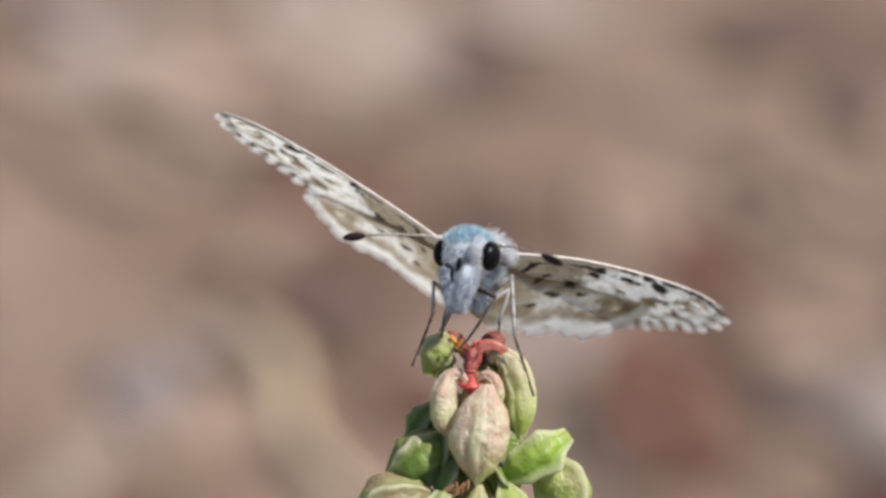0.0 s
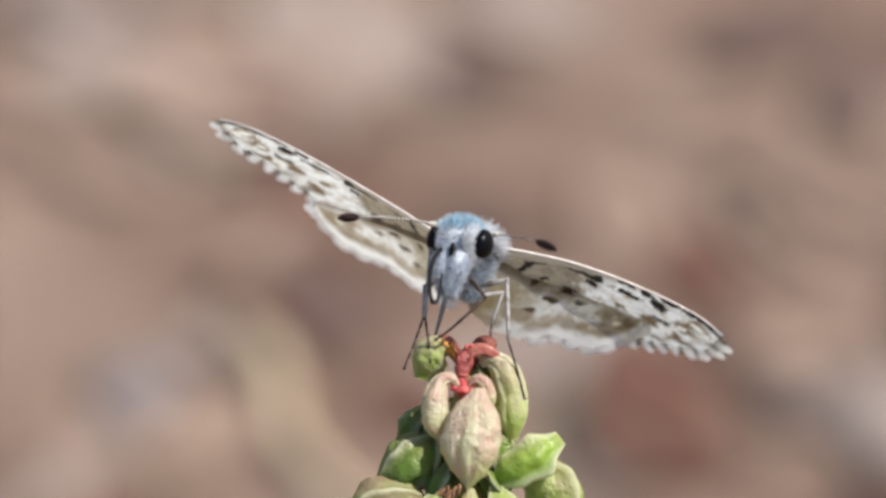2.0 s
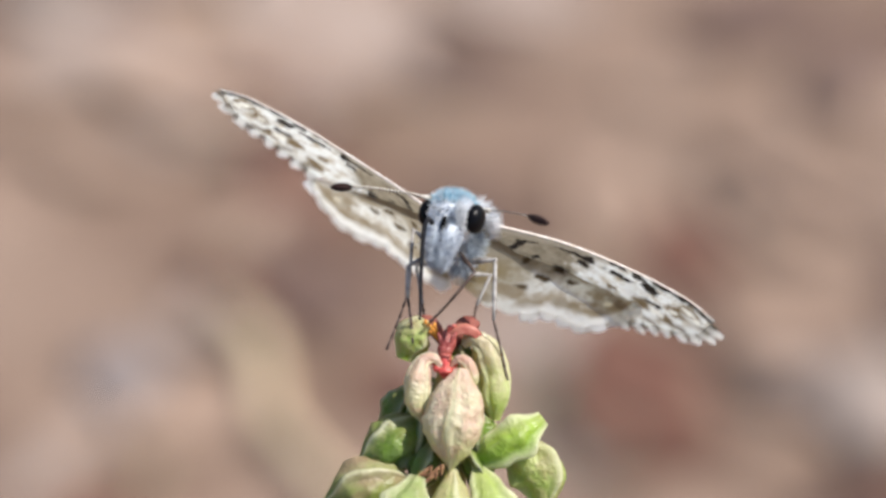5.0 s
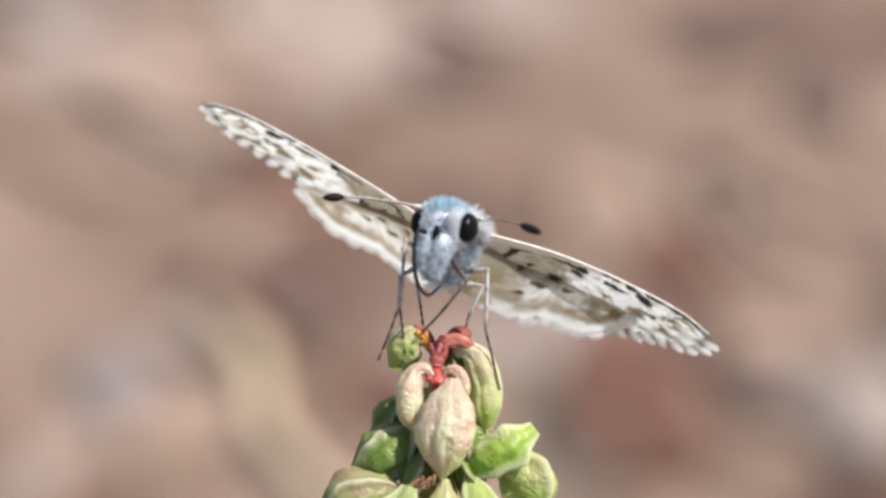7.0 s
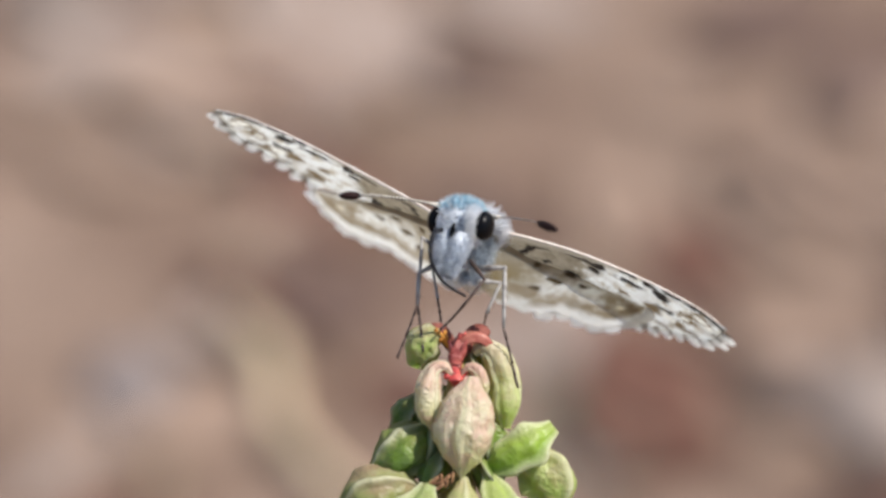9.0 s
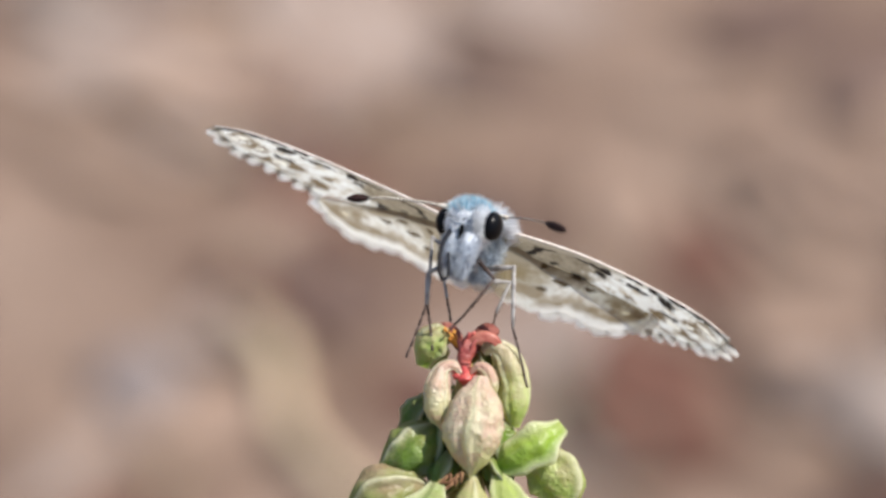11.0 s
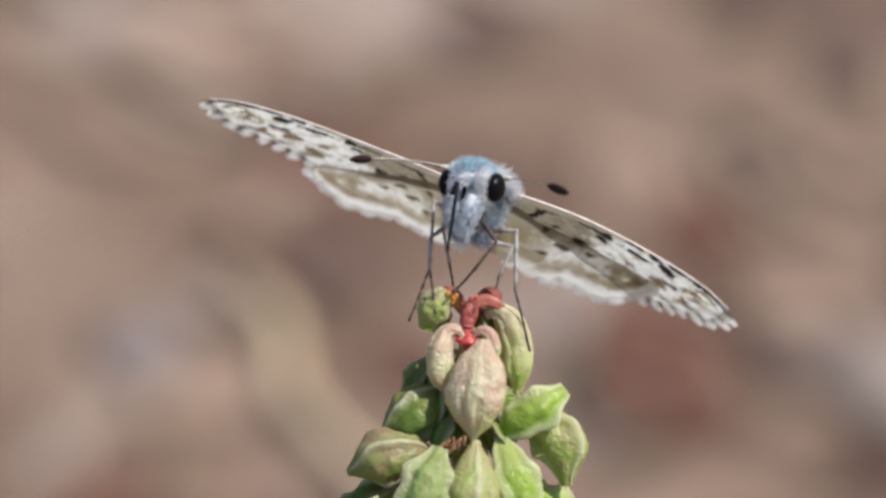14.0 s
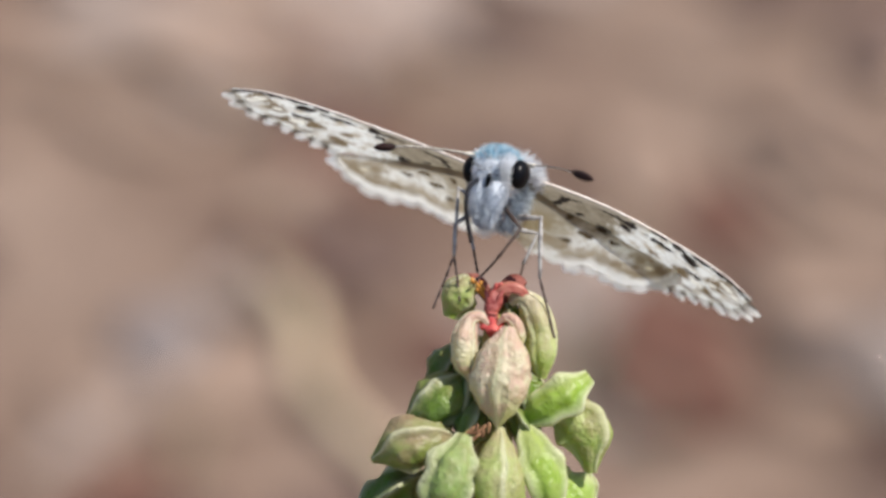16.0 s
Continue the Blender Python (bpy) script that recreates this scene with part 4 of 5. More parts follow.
# brown clouds of the forewing, and white spots ringed by them near its tip
FORE_CLOUDS = ((10.2, 3.1, 0.65, 0.45, 0.5), (9.1, 4.2, 0.55, 0.5, 0.2), (8.3, 3.0, 0.4, 0.28, 0.3), (12.2, 2.0, 0.7, 0.55, 0.2), (13.1, 1.1, 0.8, 0.55, 0.3), (11.8, 3.4, 0.5, 0.4, 0.4))
FORE_SPOTS = ((12.95, 1.05, 0.48, 0.30, 0.0), (12.2, 2.1, 0.3, 0.26, 0.0), (13.6, 1.5, 0.3, 0.25, 0.0), (11.2, 3.2, 0.5, 0.3, 0.3))
# brown patches and dark spots of the hindwing
HIND_PATCHES = ((8.1, 6.0, 1.3, 0.85, 0.1), (7.0, 5.3, 0.8, 0.6, 0.3), (5.6, 7.0, 1.0, 0.55, 0.0), (3.6, 7.7, 0.9, 0.5, -0.1), (2.3, 6.7, 0.85, 0.6, 0.1), (5.6, 4.3, 1.0, 0.40, 0.35), (1.0, 7.6, 0.7, 0.5, 0.0), (7.3, 7.3, 0.9, 0.35, -0.1))
HIND_SPOTS = ((3.4, 5.1, 0.50, 0.26, 0.3), (2.2, 3.6, 0.24, 0.40, 0.2), (4.0, 4.1, 0.45, 0.26, 0.3), (2.6, 6.2, 0.35, 0.25, 0.1), (5.1, 4.9, 0.40, 0.22, 0.2))


def blend(a, b, k):
    k = max(0.0, min(1.0, k))
    return tuple(p + (q - p) * k for p, q in zip(a, b))


def ragged(x, y, seed):
    return 0.6 * noise.noise(Vector((x * 1.5, y * 1.2, seed))) + 0.5 * noise.noise(Vector((x * 3.7, y * 3.1, seed + 3))) + 0.3 * noise.noise(Vector((x * 9.0, y * 7.0, seed + 5)))


def ray_vein(x, y, wide):
    """How near a vein a place is, from 0 midway between two to 1 on one."""
    th = math.atan2(y + 1.6, x + 0.6) + 0.012 * noise.noise(Vector((x, y, 4.0)))
    return abs(th / wide - math.floor(th / wide) - 0.5) * 2


def wandering(x, y, seed):
    return (x + 0.16 * noise.noise(Vector((x * 2.1, y * 2.1, seed))) + 0.10 * noise.noise(Vector((x * 5, y * 5, seed + 1))),
            y + 0.18 * noise.noise(Vector((x * 2.1, y * 2.1, seed + 10))) + 0.10 * noise.noise(Vector((x * 5, y * 5, seed + 11))))


BLACK, CHALK = (0.022, 0.018, 0.016), (0.87, 0.90, 0.90)


def fore_colour(sx, x, y):
    back, edge, rag = y - fore_lead(sx, x), fore_trail(sx, x) - y, ragged(x, y, 2)
    vein = ray_vein(x, y, 0.105)
    outer = (x - 6.3 + 0.30 * back + rag * 1.5) / 1.2
    base = blend((0.215, 0.185, 0.135), (0.35, 0.31, 0.24), 0.5 + rag)
    pale = blend(CHALK, (0.44, 0.375, 0.265), (ragged(x * 0.9, back * 2.0, 12) + 0.0) * 2.2)
    c = blend(base, pale, outer)
    c = blend(c, (0.30, 0.24, 0.17), (vein - 0.84 + rag * 0.12) * 4 * min(1.0, max(0.1, outer)))
    if x < 7.4:
        c = blend(c, (0.42, 0.38, 0.325), (0.75 - abs(back - 0.35) * 1.6) * 0.9)
    wx, wy = wandering(x, back, 20)
    for m in FORE_CLOUDS:
        c = blend(c, (0.20, 0.15, 0.09), (1.4 - blob(wx, wy, *m) - rag * 1.2) * 1.5)
    if x > 8.6:
        c = blend(c, (0.25, 0.195, 0.12), (1.0 - abs(edge - 0.75 + rag * 0.35) * 2.6) * 0.85 - (0.35 if vein < 0.5 else 0))
        c = blend(c, (0.10, 0.075, 0.05), (vein - 0.70) * 3.5 - max(0.0, edge - 0.9) * 1.5)
    for m in FORE_SPOTS:
        c = blend(c, (0.90, 0.90, 0.84), (1.2 - blob(wx, wy, *m) - rag * 0.3) * 2.2)
    for m in FORE_MARKS:
        c = blend(c, BLACK, (1.60 - blob(wx, wy, *m) - rag * 1.3) * 1.9)
    return c


def hind_colour(sx, x, y):
    edge, rag = hind_trail(sx, x) - y, ragged(x, y, 7)
    vein = ray_vein(x, y, 0.15)
    c = blend((0.84, 0.85, 0.82), (0.58, 0.545, 0.46), (rag + 0.02) * 1.5)
    c = blend(c, (0.30, 0.245, 0.145), (4.0 - x + rag) * 0.40 - max(0.0, y - 5.6) * 0.35)
    c = blend(c, (0.35, 0.31, 0.24), (5.2 - y + rag) * 0.6)
    c = blend(c, (0.52, 0.46, 0.36), (vein - 0.88) * 3.0)
    # a ragged brown band inside the white margin
    band = 1.0 - abs(edge - 1.55 + rag * 0.9) / 0.75 + ragged(x * 0.7, y * 0.7, 15) * 1.1
    c = blend(c, (0.30, 0.215, 0.105), min(0.65, band * 0.9) * min(1.0, max(0.0, x - 1.5)))
    wx, wy = wandering(x, y, 40)
    for m in HIND_PATCHES:
        c = blend(c, (0.26, 0.195, 0.105), min(0.7, (1.3 - blob(wx, wy, *m) - rag * 1.6) * 1.0))
    c = blend(c, (0.84, 0.79, 0.64), (1.1 - blob(wx, wy, 7.9, 6.2, 0.32, 0.25)) * 2)
    for m in HIND_SPOTS:
        c = blend(c, (0.09, 0.065, 0.035), (1.2 - blob(wx, wy, *m) - rag * 0.8) * 2.0)
    rim = 1.45 - edge * 1.35 + rag * 0.5
    return blend(c, (0.93, 0.93, 0.91), rim if sx < 0 else rim * min(1.0, max(0.0, (x - 2.6) / 0.8)))


def wing_shape(sx, name, lead, trail, colour, span, nu, nv):
    verts, colours = [], []
    for i in range(nu + 1):
        x = span * (i / nu) ** 0.9 * 0.998 + 0.02
        a, b = lead(sx, x), trail(sx, x)
        for j in range(nv + 1):
            y = a + (b - a) * j / nv
            ray = math.atan2(y + 1.6, x + 0.6)
            vein = 0.012 * abs(math.sin(ray * math.pi / 0.105)) ** 8 * min(1, x / 3)
            verts.append(on_wing(sx, name, x, y, vein + 0.06 * noise.noise(Vector((x * 0.6, y * 0.6, span)))))
            colours.append(colour(sx, x, y))
    faces = []
    m = nv + 1
    for i in range(nu):
        for j in range(nv):
            a = i * m + j
            face = (a, a + 1, a + m + 1, a + m)
            faces.append(face if sx < 0 else face[::-1])
    return verts, faces, colours


def fringe_shape(rng, sx, name, trail, x0, x1, step, dark, size, share):
    """Tufts of long scales along the outer edge: white fan-shaped lobes, with short dark scales in the gaps between."""
    line, x = [], x0
    while x < x1:
        line.append(Vector((x, trail(sx, x), 0)))
        x += 0.01 if x < x1 - 0.3 else 0.001
    if name == "hindwing":
        line += [Vector((x1 + 0.02, trail(sx, x1) - 0.05 * k, 0)) for k in range(1, 14)]
    run, spots = 0.0, []
    for a, b in zip(line, line[1:]):
        run += (b - a).length
        spots.append((run, a, (b - a).normalized()))

    def at(s):
        for r, p, d in spots:
            if r >= s:
                return p, d
        return spots[-1][1], spots[-1][2]

    verts, faces = [], []
    wide = run / max(1, round(run / step))
    for lobe in range(round(run / wide)):
        s, n = lobe * wide, 13
        if dark:
            for k in range(11):
                p, d = at(s + wide * (share + (1 - share) * rng.uniform(-0.3, 1.3)))
                out = Vector((-d.y, d.x, 0))
                l, w, m = size * rng.uniform(0.35, 0.7), d * 0.06, len(verts)
                lean = out + d * rng.gauss(0, 0.15)
                for v in (p - out * 0.15 - w, p - out * 0.15 + w, p + lean * l + w * 0.6, p + lean * l - w * 0.6):
                    verts.append(on_wing(sx, name, v.x, v.y, 0.02))
                faces.append((m, m + 1, m + 2, m + 3))
        else:
            long = size * rng.uniform(0.88, 1.12)
            for layer in (-0.05, 0.05):
                m = len(verts)
                for k in range(n):
                    t = 2 * k / (n - 1) - 1
                    p, d = at(s + wide * share * (0.5 + 0.5 * t))
                    out = Vector((-d.y, d.x, 0))
                    tip = long * (1 - abs(t) ** 3 * 0.6) * rng.uniform(0.92, 1.05)
                    for v, z in ((p - out * 0.2, layer), (p + out * tip * 0.5 + d * t * 0.06, layer * 1.6), (p + out * tip - d * t * 0.03, layer + rng.uniform(-0.03, 0.03))):
                        verts.append(on_wing(sx, name, v.x, v.y, z))
                for k in range(n - 1):
                    for r in (0, 1):
                        q = m + k * 3 + r
                        faces.append((q, q + 3, q + 4, q + 1))
    return verts, faces


ROOTS = {-1: mm(-1.25, 2.2, 0.95), 1: mm(1.25, 2.2, 1.0)}
wings = {}
for sx in (-1, 1):
    rng = random.Random(40 + sx)
    for name, lead, trail, colour, span, nu, nv, x0, step, size, share in (
            ("forewing", fore_lead, fore_trail, fore_colour, SPAN, 240, 100, 9.2, 1.0, 0.84, 0.74),
            ("hindwing", hind_lead, hind_trail, hind_colour, HIND, 170, 120, 0.4, 1.25, 0.60, 0.97)):
        v, f, colours = wing_shape(sx, name, lead, trail, colour, span, nu, nv)
        wing = part(name, (v, f), WING, butterfly, "white wing checkered with brown and olive marks", Matrix.Translation(ROOTS[sx]))
        layer = wing.data.color_attributes.new("scales", "FLOAT_COLOR", "POINT")
        flat = np.ones((len(v), 4), dtype=np.float32)
        flat[:, :3] = np.array(colours)
        layer.data.foreach_set("color", flat.ravel())
        wings[name, sx] = wing
        tagged(part("fringe", fringe_shape(rng, sx, name, trail, x0 if name == "forewing" or sx < 0 else 3.3, span * 0.9985, step, False, size, share), FRINGE, wing, "white scalloped fringe"), kind="stuff")
        tagged(part("dark_fringe", fringe_shape(rng, sx, name, trail, x0 if name == "forewing" or sx < 0 else 3.3, span * 0.9985, step, True, size, share), DARK_FRINGE if name == "forewing" else FRINGE, wing,
                    "dark gaps in the fringe" if name == "forewing" else "short pale scales between the lobes"), kind="stuff")
    edge = []
    for i in range(41):
        x = SPAN * 0.95 * i / 40
        edge.append(on_wing(sx, "forewing", x, fore_lead(sx, x) - 0.02))
    part("costa", tube(edge, [0.000075 - 0.00003 * i / 40 for i in range(41)], 8), COSTA, wings["forewing", sx], "pale pinkish leading edge")


# ---- legs: hip in the body's space; knee and foot about the node, as the legs stand at seven seconds
REST = dict(STANCES)[7.0]
ACROSS = Vector((0.15, 1.0, 0.1))
legs = []


def upright(d, side):
    """A turn whose z runs along d, with x kept near side."""
    side = (side - d * side.dot(d)).normalized()
    return Matrix((side, d.cross(side), d)).transposed()


def leg(hip, knee, ankle, foot, steps=(), label="thin grey banded leg", mat=LEG, slim=1.0):
    hip = mm(*hip)
    knee, ankle, foot = (REST.inverted() @ VIEW @ mm(*p) for p in (knee, ankle, foot))
    upper, lower = (knee - hip).length, (foot - knee).length
    thigh = part("leg", joined(tube([(0, 0, 0), (0, 0, upper * 0.5), (0, 0, upper)], [0.00016 * slim, 0.00018 * slim, 0.00010 * slim], 10), ball((0, 0, upper), (0.00012 * slim,) * 3, None, 10, 8)), mat, butterfly, label)
    d = (foot - knee).normalized()
    frame_in = upright(d, ACROSS)
    a = frame_in.inverted() @ (ankle - knee)
    shin = part("shin", tube([(0, 0, 0), a * 0.3, a * 0.7, a], [0.00009 * slim, 0.00012 * slim, 0.00011 * slim, 0.00008], 10), mat, thigh)
    end = Vector((0, 0, lower))
    joints = [a.lerp(end, k / 5) + Vector((0.00010 * math.sin(math.pi * k / 5), 0, 0)) for k in range(6)]
    tarsus = part("foot", joined(*[tube([p, p.lerp(q, 0.85), q], [0.00006, 0.00008, 0.00006], 8) for p, q in zip(joints, joints[1:])],
                                 tube([end, end + Vector((0.00014, 0.00008, 0.00002))], [0.00006, 0.00002], 6),
                                 tube([end, end + Vector((0.00014, -0.00008, 0.00002))], [0.00006, 0.00002], 6)), FOOT, thigh, "dark jointed foot with claws")
    spines = [tube([a * k, a * k + Vector((0.00022, 0.0001 * s, 0.0003))], [0.00003, 0.00001], 5) for k, s in ((0.8, 1), (0.95, -1), (0.6, 1))]
    part("spurs", joined(*spines), FOOT, shin)
    legs.append((thigh, shin, tarsus, hip, upper, lower, steps or ((0.0, VIEW.inverted() @ REST @ foot / MM),), VIEW.inverted() @ REST @ knee))


leg((-0.3, 1.0, -1.6), (-1.72, -0.9, 7.3), (-2.0, -1.0, 3.75), (-1.75, -0.9, 1.45), slim=0.78)
leg((-0.9, 1.8, -1.7), (-2.0, -1.2, 5.4), (-2.05, -1.3, 3.8), (-3.12, -0.6, 1.1), slim=0.78)
leg((0.8, 0.9, -1.5), (1.45, -2.0, 5.1), (0.2, -2.2, 3.6), (-0.85, -1.4, 2.55), (
    (0.0, (-0.8, -1.5, 1.8)), (0.15, (-0.6, -1.6, 1.6)), (0.3, (0.1, -1.6, 0.6)), (0.6, (0.0, -1.6, 0.8)), (1.0, (-1.2, -1.3, 2.3)), (2.0, (-1.5, -1.2, 2.6)),
    (3.3, (-1.5, -1.2, 2.6)), (3.6, (-1.5, -1.6, 0.9)), (3.9, (-1.0, -1.4, 2.2)), (4.5, (-0.85, -1.4, 2.55))), "thin dark foreleg", FOOT, 0.7)
leg((1.0, 1.8, -1.6), (2.55, -1.0, 5.75), (2.45, -1.2, 2.6), (3.15, -0.6, -0.45))
PALE_LEG = speckled("pale_leg", (0.20, 0.19, 0.18), (0.44, 0.42, 0.41), 1300.0, 0.6)
leg((-0.6, 3.6, -1.4), (-1.35, 5.0, 6.4), (-1.0, 3.2, 4.2), (-0.75, 1.6, 2.3), (
    (0.0, (-1.65, 0.6, -1.9)), (3.7, (-1.65, 0.6, -1.9)), (4.6, (-1.2, 1.2, 0.6)), (5.4, (-0.75, 1.6, 2.3))), "thin pale hind leg", PALE_LEG, 0.75)
leg((0.9, 3.6, -1.6), (2.4, 3.2, 5.0), (1.6, 2.8, 3.4), (1.3, 1.6, 2.4), (), "thin pale hind leg", PALE_LEG, 0.75)

# ---- proboscis: a chain of short stiff rings
RINGS, RING = 16, 5.6 / 16
tongue = part("proboscis", ball(mm(-0.27, -1.50, -0.99), mm(0.14, 0.14, 0.14), None, 12, 8), TONGUE, butterfly, "thin dark sucking tongue", HEAD)
rings = []
for i in range(RINGS):
    r = 0.000135 - 0.00006 * i / RINGS
    rings.append(part("ring", tube([(0, 0, -r * 0.6), (0, 0, 0), (0, 0, RING * MM * 0.5), (0, 0, RING * MM), (0, 0, RING * MM + r * 0.6)],
                                   [r * 0.6, r, r, r * 0.97, r * 0.5], 8), TONGUE, tongue))
TONGUE_ROOT = mm(-0.27, -1.50, -0.99)
sips = []


def sip(t, *way):
    """The tongue's line at t seconds: across and up in mm from its root, as seen from the lens. What the line lacks in length bows towards the lens."""
    pts = smooth_line([Vector((x + 0.28 * min(1, i), -0.3 * min(1, i), z)) for i, (x, z) in enumerate(way)], 10)
    want = RINGS * RING

    def bowed(h):
        n = len(pts) - 1
        return [p + Vector((0, -h * math.sin(math.pi * min(1, i / n * 1.0)) , 0)) for i, p in enumerate(pts)]

    def size(line):
        return sum((b - a).length for a, b in zip(line, line[1:]))

    lo, hi = 0.0, 3.0
    for _ in range(24):
        h = (lo + hi) / 2
        lo, hi = (h, hi) if size(bowed(h)) < want else (lo, h)
    line = bowed(lo)
    ways, at, left = [], 0, line[0]
    for _ in range(RINGS):
        p = left
        while at < len(line) - 2 and (line[at + 1] - p).length < RING:
            at += 1
        d = (line[min(at + 1, len(line) - 1)] - p)
        d = d.normalized() if d.length > 1e-6 else (line[-1] - line[-2]).normalized()
        if at >= len(line) - 2 and (line[-1] - p).length < RING * 0.8:
            d = (line[-1] - line[-3]).normalized()
        ways.append(d)
        left = p + d * RING
    sips.append((t, ways))


COIL = ((0, 0), (0.0, -0.25), (-0.05, -0.55), (-0.02, -0.75))
sip(0.0, *COIL)
sip(1.7, *COIL)
sip(2.0, (0, 0), (-0.62, -0.5), (-0.82, -1.6), (-0.72, -2.7), (-0.38, -2.6), (-0.2, -1.3))
sip(2.5, (0, 0), (-0.55, 0.1), (-0.85, -1.6), (-1.1, -5.0))
sip(3.3, (0, 0), (-0.45, 0.1), (-0.75, -1.6), (-1.0, -5.0))
sip(3.6, (0, 0), (-0.35, 0.9), (-0.8, 0.3), (-0.9, -1.1), (-0.68, -2.2), (-0.24, -1.7))
sip(4.5, (0, 0), (-0.6, 0.1), (-0.8, -1.6), (-0.9, -4.9))
sip(5.8, (0, 0), (-0.5, 0.1), (-0.8, -1.6), (-0.95, -5.0))
sip(6.1, (0, 0), (-0.47, -0.6), (-0.95, -1.2), (-0.77, -2.2), (0.18, -3.2), (1.6, -3.85))
sip(6.6, (0, 0), (-0.53, -0.5), (-0.74, -1.7), (0.0, -2.7), (0.74, -3.0))
sip(7.0, (0, 0), (-0.65, 0.0), (-0.82, -1.2), (-0.65, -2.65), (-0.1, -3.3), (0.5, -2.8))
sip(7.5, (0, 0), (-0.6, 0.0), (-0.65, -1.2), (-0.35, -2.2), (0.15, -3.1))
sip(8.0, (0, 0), (-0.88, -0.4), (-0.88, -1.7), (0.0, -2.8), (1.5, -2.95))
sip(8.5, (0, 0), (-0.74, -0.4), (-0.88, -1.7), (-0.15, -2.7), (1.2, -3.4))
sip(9.6, (0, 0), (-0.6, 0.0), (-0.7, -1.3), (-0.4, -2.6), (0.3, -3.2))
sip(11.0, (0, 0), (-0.6, -0.6), (-0.82, -1.5), (-0.72, -2.5), (-0.35, -2.3), (-0.35, -1.2))
sip(11.3, (0, 0), (-0.65, -0.3), (-0.65, -1.8), (-0.3, -3.4), (0.3, -3.6))
sip(11.6, (0, 0), (0.12, -0.6), (-0.15, -2.0), (-0.44, -2.8), (0.3, -2.95), (1.2, -2.95))
sip(12.0, (0, 0), (-0.6, -0.3), (-0.74, -1.5), (-0.44, -2.1), (-0.15, -1.8), (0.0, -0.6))
sip(12.5, (0, 0), (-0.15, 0.44), (-0.6, 0.0), (-0.74, -1.8), (-0.6, -3.2), (-0.15, -3.65), (0.6, -3.65))
sip(13.0, (0, 0), (-0.44, 0.0), (-0.74, -1.2), (-0.82, -2.65), (-0.6, -2.5), (-0.24, -1.2))
sip(13.5, (0, 0), (-0.53, -0.15), (-0.44, -1.5), (0.0, -2.5), (0.74, -2.95))
sip(14.0, (0, 0), (0.0, 0.44), (-0.24, -1.2), (-0.53, -2.95))
sip(15.0, (0, 0), (0.0, 0.44), (-0.15, -1.2), (-0.47, -3.1))
sip(15.5, (0, 0), (-0.44, -0.3), (-0.6, -1.8), (-0.53, -2.95), (-0.15, -2.8))
sip(16.0, (0, 0), (-0.74, -0.6), (-0.82, -1.8), (-0.6, -3.2))

# ---------------------------------------------------------------- what moves
def flap(sx, twist, lower, turn):
    """How a wing is held at its root, in degrees: twisted about its length, lowered to the picture's right, and turned."""
    return Matrix.Translation(ROOTS[sx]) @ pose(0, 0, 0, twist, lower, turn)


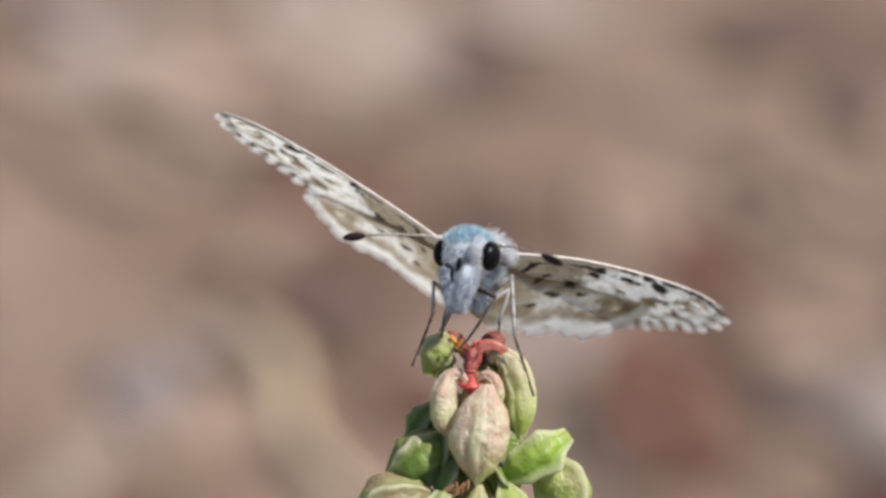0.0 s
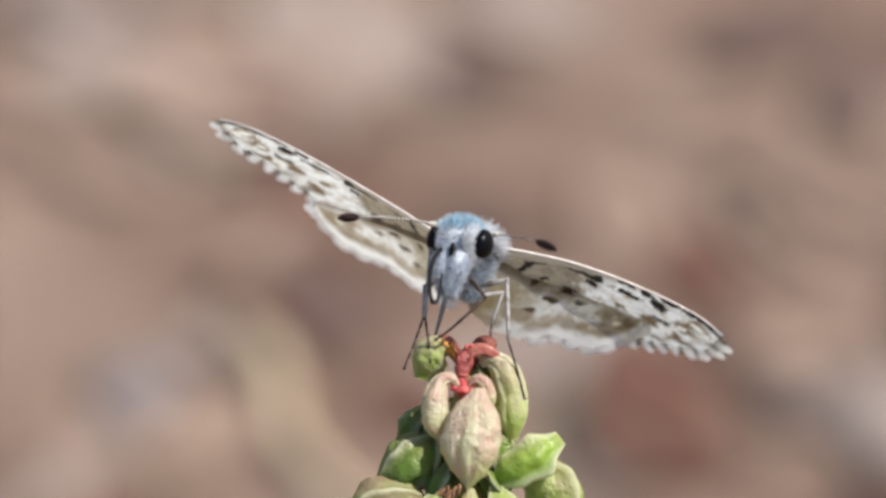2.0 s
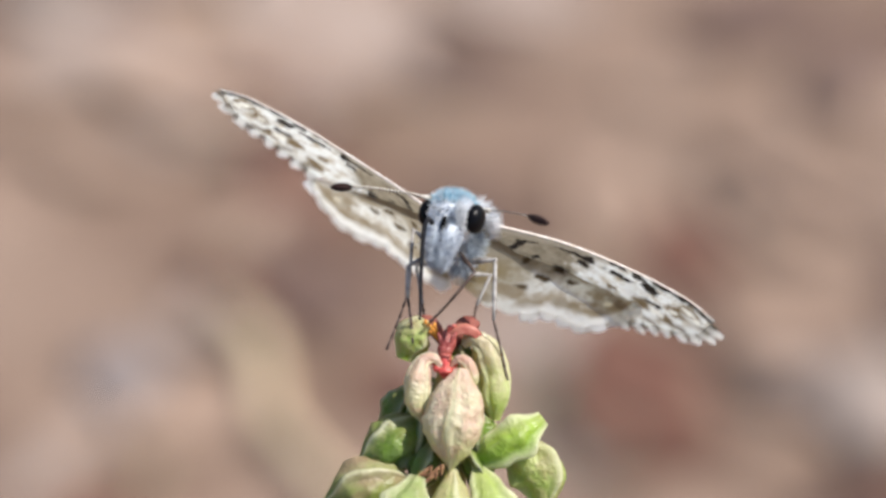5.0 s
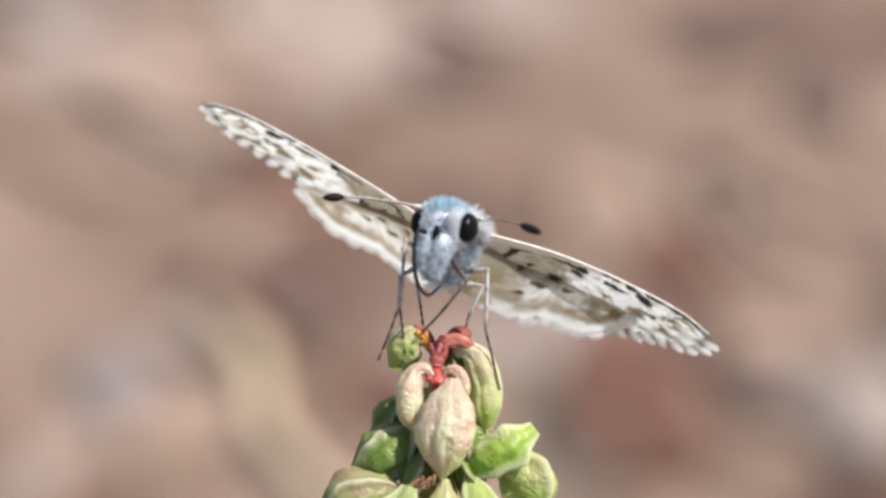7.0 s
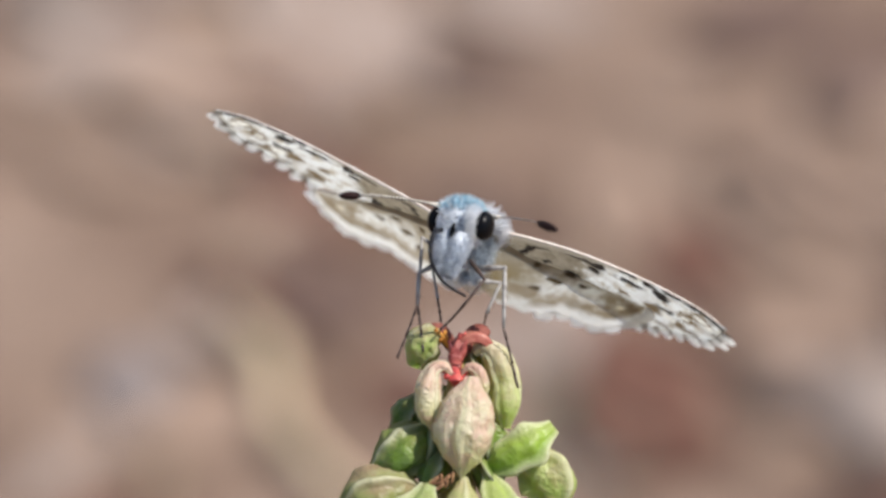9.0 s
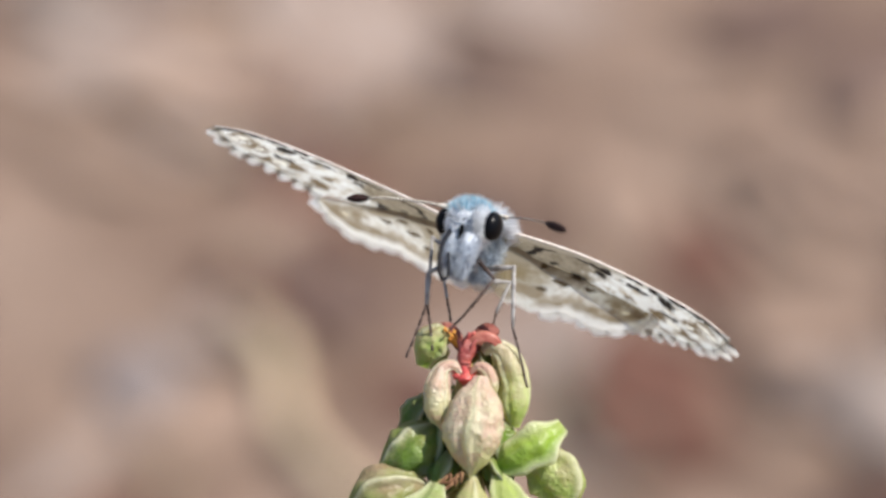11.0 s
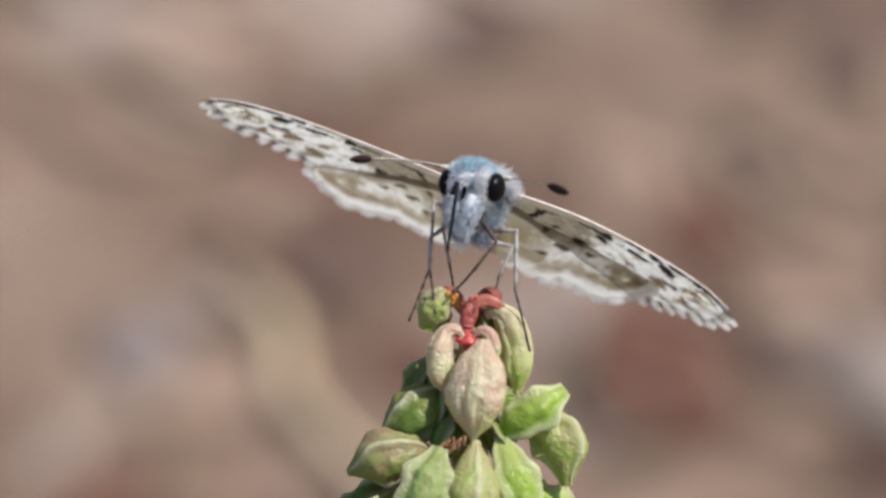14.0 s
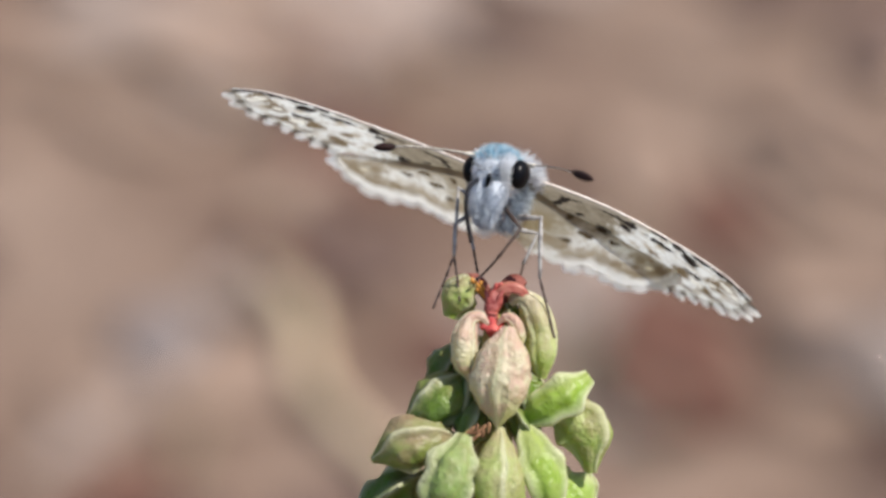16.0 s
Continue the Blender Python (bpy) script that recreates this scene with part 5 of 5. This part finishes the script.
FLAPS = {-1: [
    (0, flap(-1, -2.3, 28.5, 2.9)), (0.5, flap(-1, -3.1, 27.8, 1.5)), (1, flap(-1, -1.8, 29.8, -0.1)), (1.5, flap(-1, -1.8, 25.4, -1.0)),
    (2, flap(-1, -1.8, 24.5, -1.8)), (2.5, flap(-1, -2.2, 24.5, -3.1)), (3, flap(-1, -1.9, 27.0, -4.0)), (3.5, flap(-1, -2.2, 24.1, -3.5)),
    (3.7, flap(-1, -2.3, 25.7, -4.2)), (5.8, flap(-1, -2.2, 25.4, -4.3)), (6, flap(-1, -2.1, 28.4, -3.8)), (6.5, flap(-1, -1.2, 26.1, -3.7)),
    (7, flap(-1, -0.2, 24.2, -3.3)), (7.5, flap(-1, 0.4, 22.2, -2.2)), (8, flap(-1, 0.5, 21.4, -2.6)), (8.5, flap(-1, 0.6, 21.5, -2.3)),
    (11, flap(-1, 1.5, 17.9, -1.9)), (11.5, flap(-1, 1.2, 16.8, -1.9)), (12, flap(-1, 1.0, 16.2, -1.7)), (12.5, flap(-1, 0.7, 15.5, -1.0)),
    (13, flap(-1, 0.4, 15.4, -1.3)), (13.5, flap(-1, 0.0, 14.7, -0.6)), (14, flap(-1, -0.2, 14.2, -0.8)), (14.5, flap(-1, -0.2, 14.3, -0.9)),
    (15, flap(-1, -0.6, 14.0, -0.7)), (15.5, flap(-1, -0.5, 13.9, -0.7)), (16, flap(-1, 0.1, 13.8, -0.5)),
], 1: [
    (0, flap(1, -12.1, -11.9, 22.8)), (0.5, flap(1, -12.4, -9.7, 21.9)), (1, flap(1, -10.8, -8.5, 19.1)), (1.5, flap(1, -10.1, -8.3, 17.4)),
    (2, flap(1, -9.6, -7.0, 15.9)), (2.5, flap(1, -9.6, -6.9, 14.3)), (3, flap(1, -9.3, -6.9, 13.1)), (3.5, flap(1, -9.3, -6.7, 13.2)),
    (3.7, flap(1, -8.4, -6.7, 13.3)), (5.8, flap(1, -4.7, -6.6, 14.1)), (6, flap(1, -3.9, -6.4, 13.6)), (6.5, flap(1, -3.3, -5.2, 13.0)),
    (7, flap(1, -2.9, -3.9, 12.2)), (7.5, flap(1, -2.1, -3.9, 12.2)), (8, flap(1, -2.2, -4.3, 12.7)), (8.5, flap(1, -2.1, -4.3, 12.3)),
    (11, flap(1, -1.3, -0.5, 13.3)), (11.5, flap(1, -1.3, 0.3, 12.9)), (12, flap(1, -1.3, 0.5, 13.0)), (12.5, flap(1, -1.6, -0.1, 14.1)),
    (13, flap(1, -2.1, -0.0, 14.1)), (13.5, flap(1, -2.8, 0.8, 13.6)), (14, flap(1, -3.1, 1.4, 13.6)), (14.5, flap(1, -2.8, 1.7, 13.7)),
    (15, flap(1, -3.2, 2.1, 13.7)), (15.5, flap(1, -2.8, 2.8, 13.6)), (16, flap(1, -2.6, 2.7, 13.7)),
]}


def turned(rows, t):
    """The pose between two rows."""
    for (t0, a), (t1, b) in zip(rows, rows[1:]):
        if t <= t1:
            k = (t - t0) / (t1 - t0)
            q = a.to_quaternion().slerp(b.to_quaternion(), k)
            return Matrix.LocRotScale(a.translation.lerp(b.translation, k), q, None)
    return rows[-1][1]


def stepped(steps, t):
    """Where a foot stands at t."""
    for (t0, a), (t1, b) in zip(steps, steps[1:]):
        if t <= t1:
            return Vector(a).lerp(Vector(b), max(0.0, (t - t0) / (t1 - t0)))
    return Vector(steps[-1][1])


def motions():
    walk(butterfly, STANCES)
    for sx in (-1, 1):
        walk(wings["forewing", sx], FLAPS[sx])
        walk(wings["hindwing", sx], FLAPS[sx])
    for thigh, shin, tarsus, hip, upper, lower, foot, bent in legs:
        rows, under = [], []
        times = sorted({t for t, _ in STANCES} | {t for t, _ in foot})
        for t in times:
            inside = turned(STANCES, t).inverted()
            f = inside @ VIEW @ (stepped(foot, t) * MM)
            knee_hint = inside @ VIEW @ bent
            gap = f - hip
            d = max(abs(upper - lower) * 1.001, min(gap.length, (upper + lower) * 0.999))
            along = (upper ** 2 - lower ** 2 + d * d) / (2 * d)
            out = knee_hint - hip
            g = gap.normalized()
            out = (out - g * out.dot(g)).normalized()
            knee = hip + g * along + out * math.sqrt(max(0.0, upper ** 2 - along ** 2))
            a = upright((knee - hip).normalized(), ACROSS).to_4x4()
            a.translation = hip
            down = (f - knee).normalized()
            b = upright(down, ACROSS).to_4x4()
            b.translation = knee
            rows.append((t, a))
            under.append((t, a.inverted() @ b))
        walk(thigh, rows)
        walk(shin, under)
        walk(tarsus, under)
    tracks = [[] for _ in rings]
    steps = [i / 10 for i in range(161)]
    for t in steps:
        for (t0, a), (t1, b) in zip(sips, sips[1:]):
            if t <= t1:
                break
        k = (t - t0) / (t1 - t0)
        k = max(0.0, min(1.0, (k - 0.5) * (t1 - t0) / 0.5 + 0.5)) if t1 - t0 > 0.5 else k
        k = k * k * (3 - 2 * k)
        body = turned(STANCES, t)
        into = ((body @ HEAD).inverted() @ VIEW).to_3x3()
        p = TONGUE_ROOT.copy()
        for i in range(RINGS):
            d = a[i].lerp(b[i], k) + Vector((0, -0.35, 0)) * math.sin(math.pi * k) * (1 - a[i].dot(b[i])) * 0.5
            d = (into @ d).normalized()
            m = upright(d, Vector((1, 0.2, 0.1))).to_4x4()
            m.translation = p
            tracks[i].append((t, m))
            p = p + d * RING * MM
    for ring, rows in zip(rings, tracks):
        walk(ring, rows)


motions()
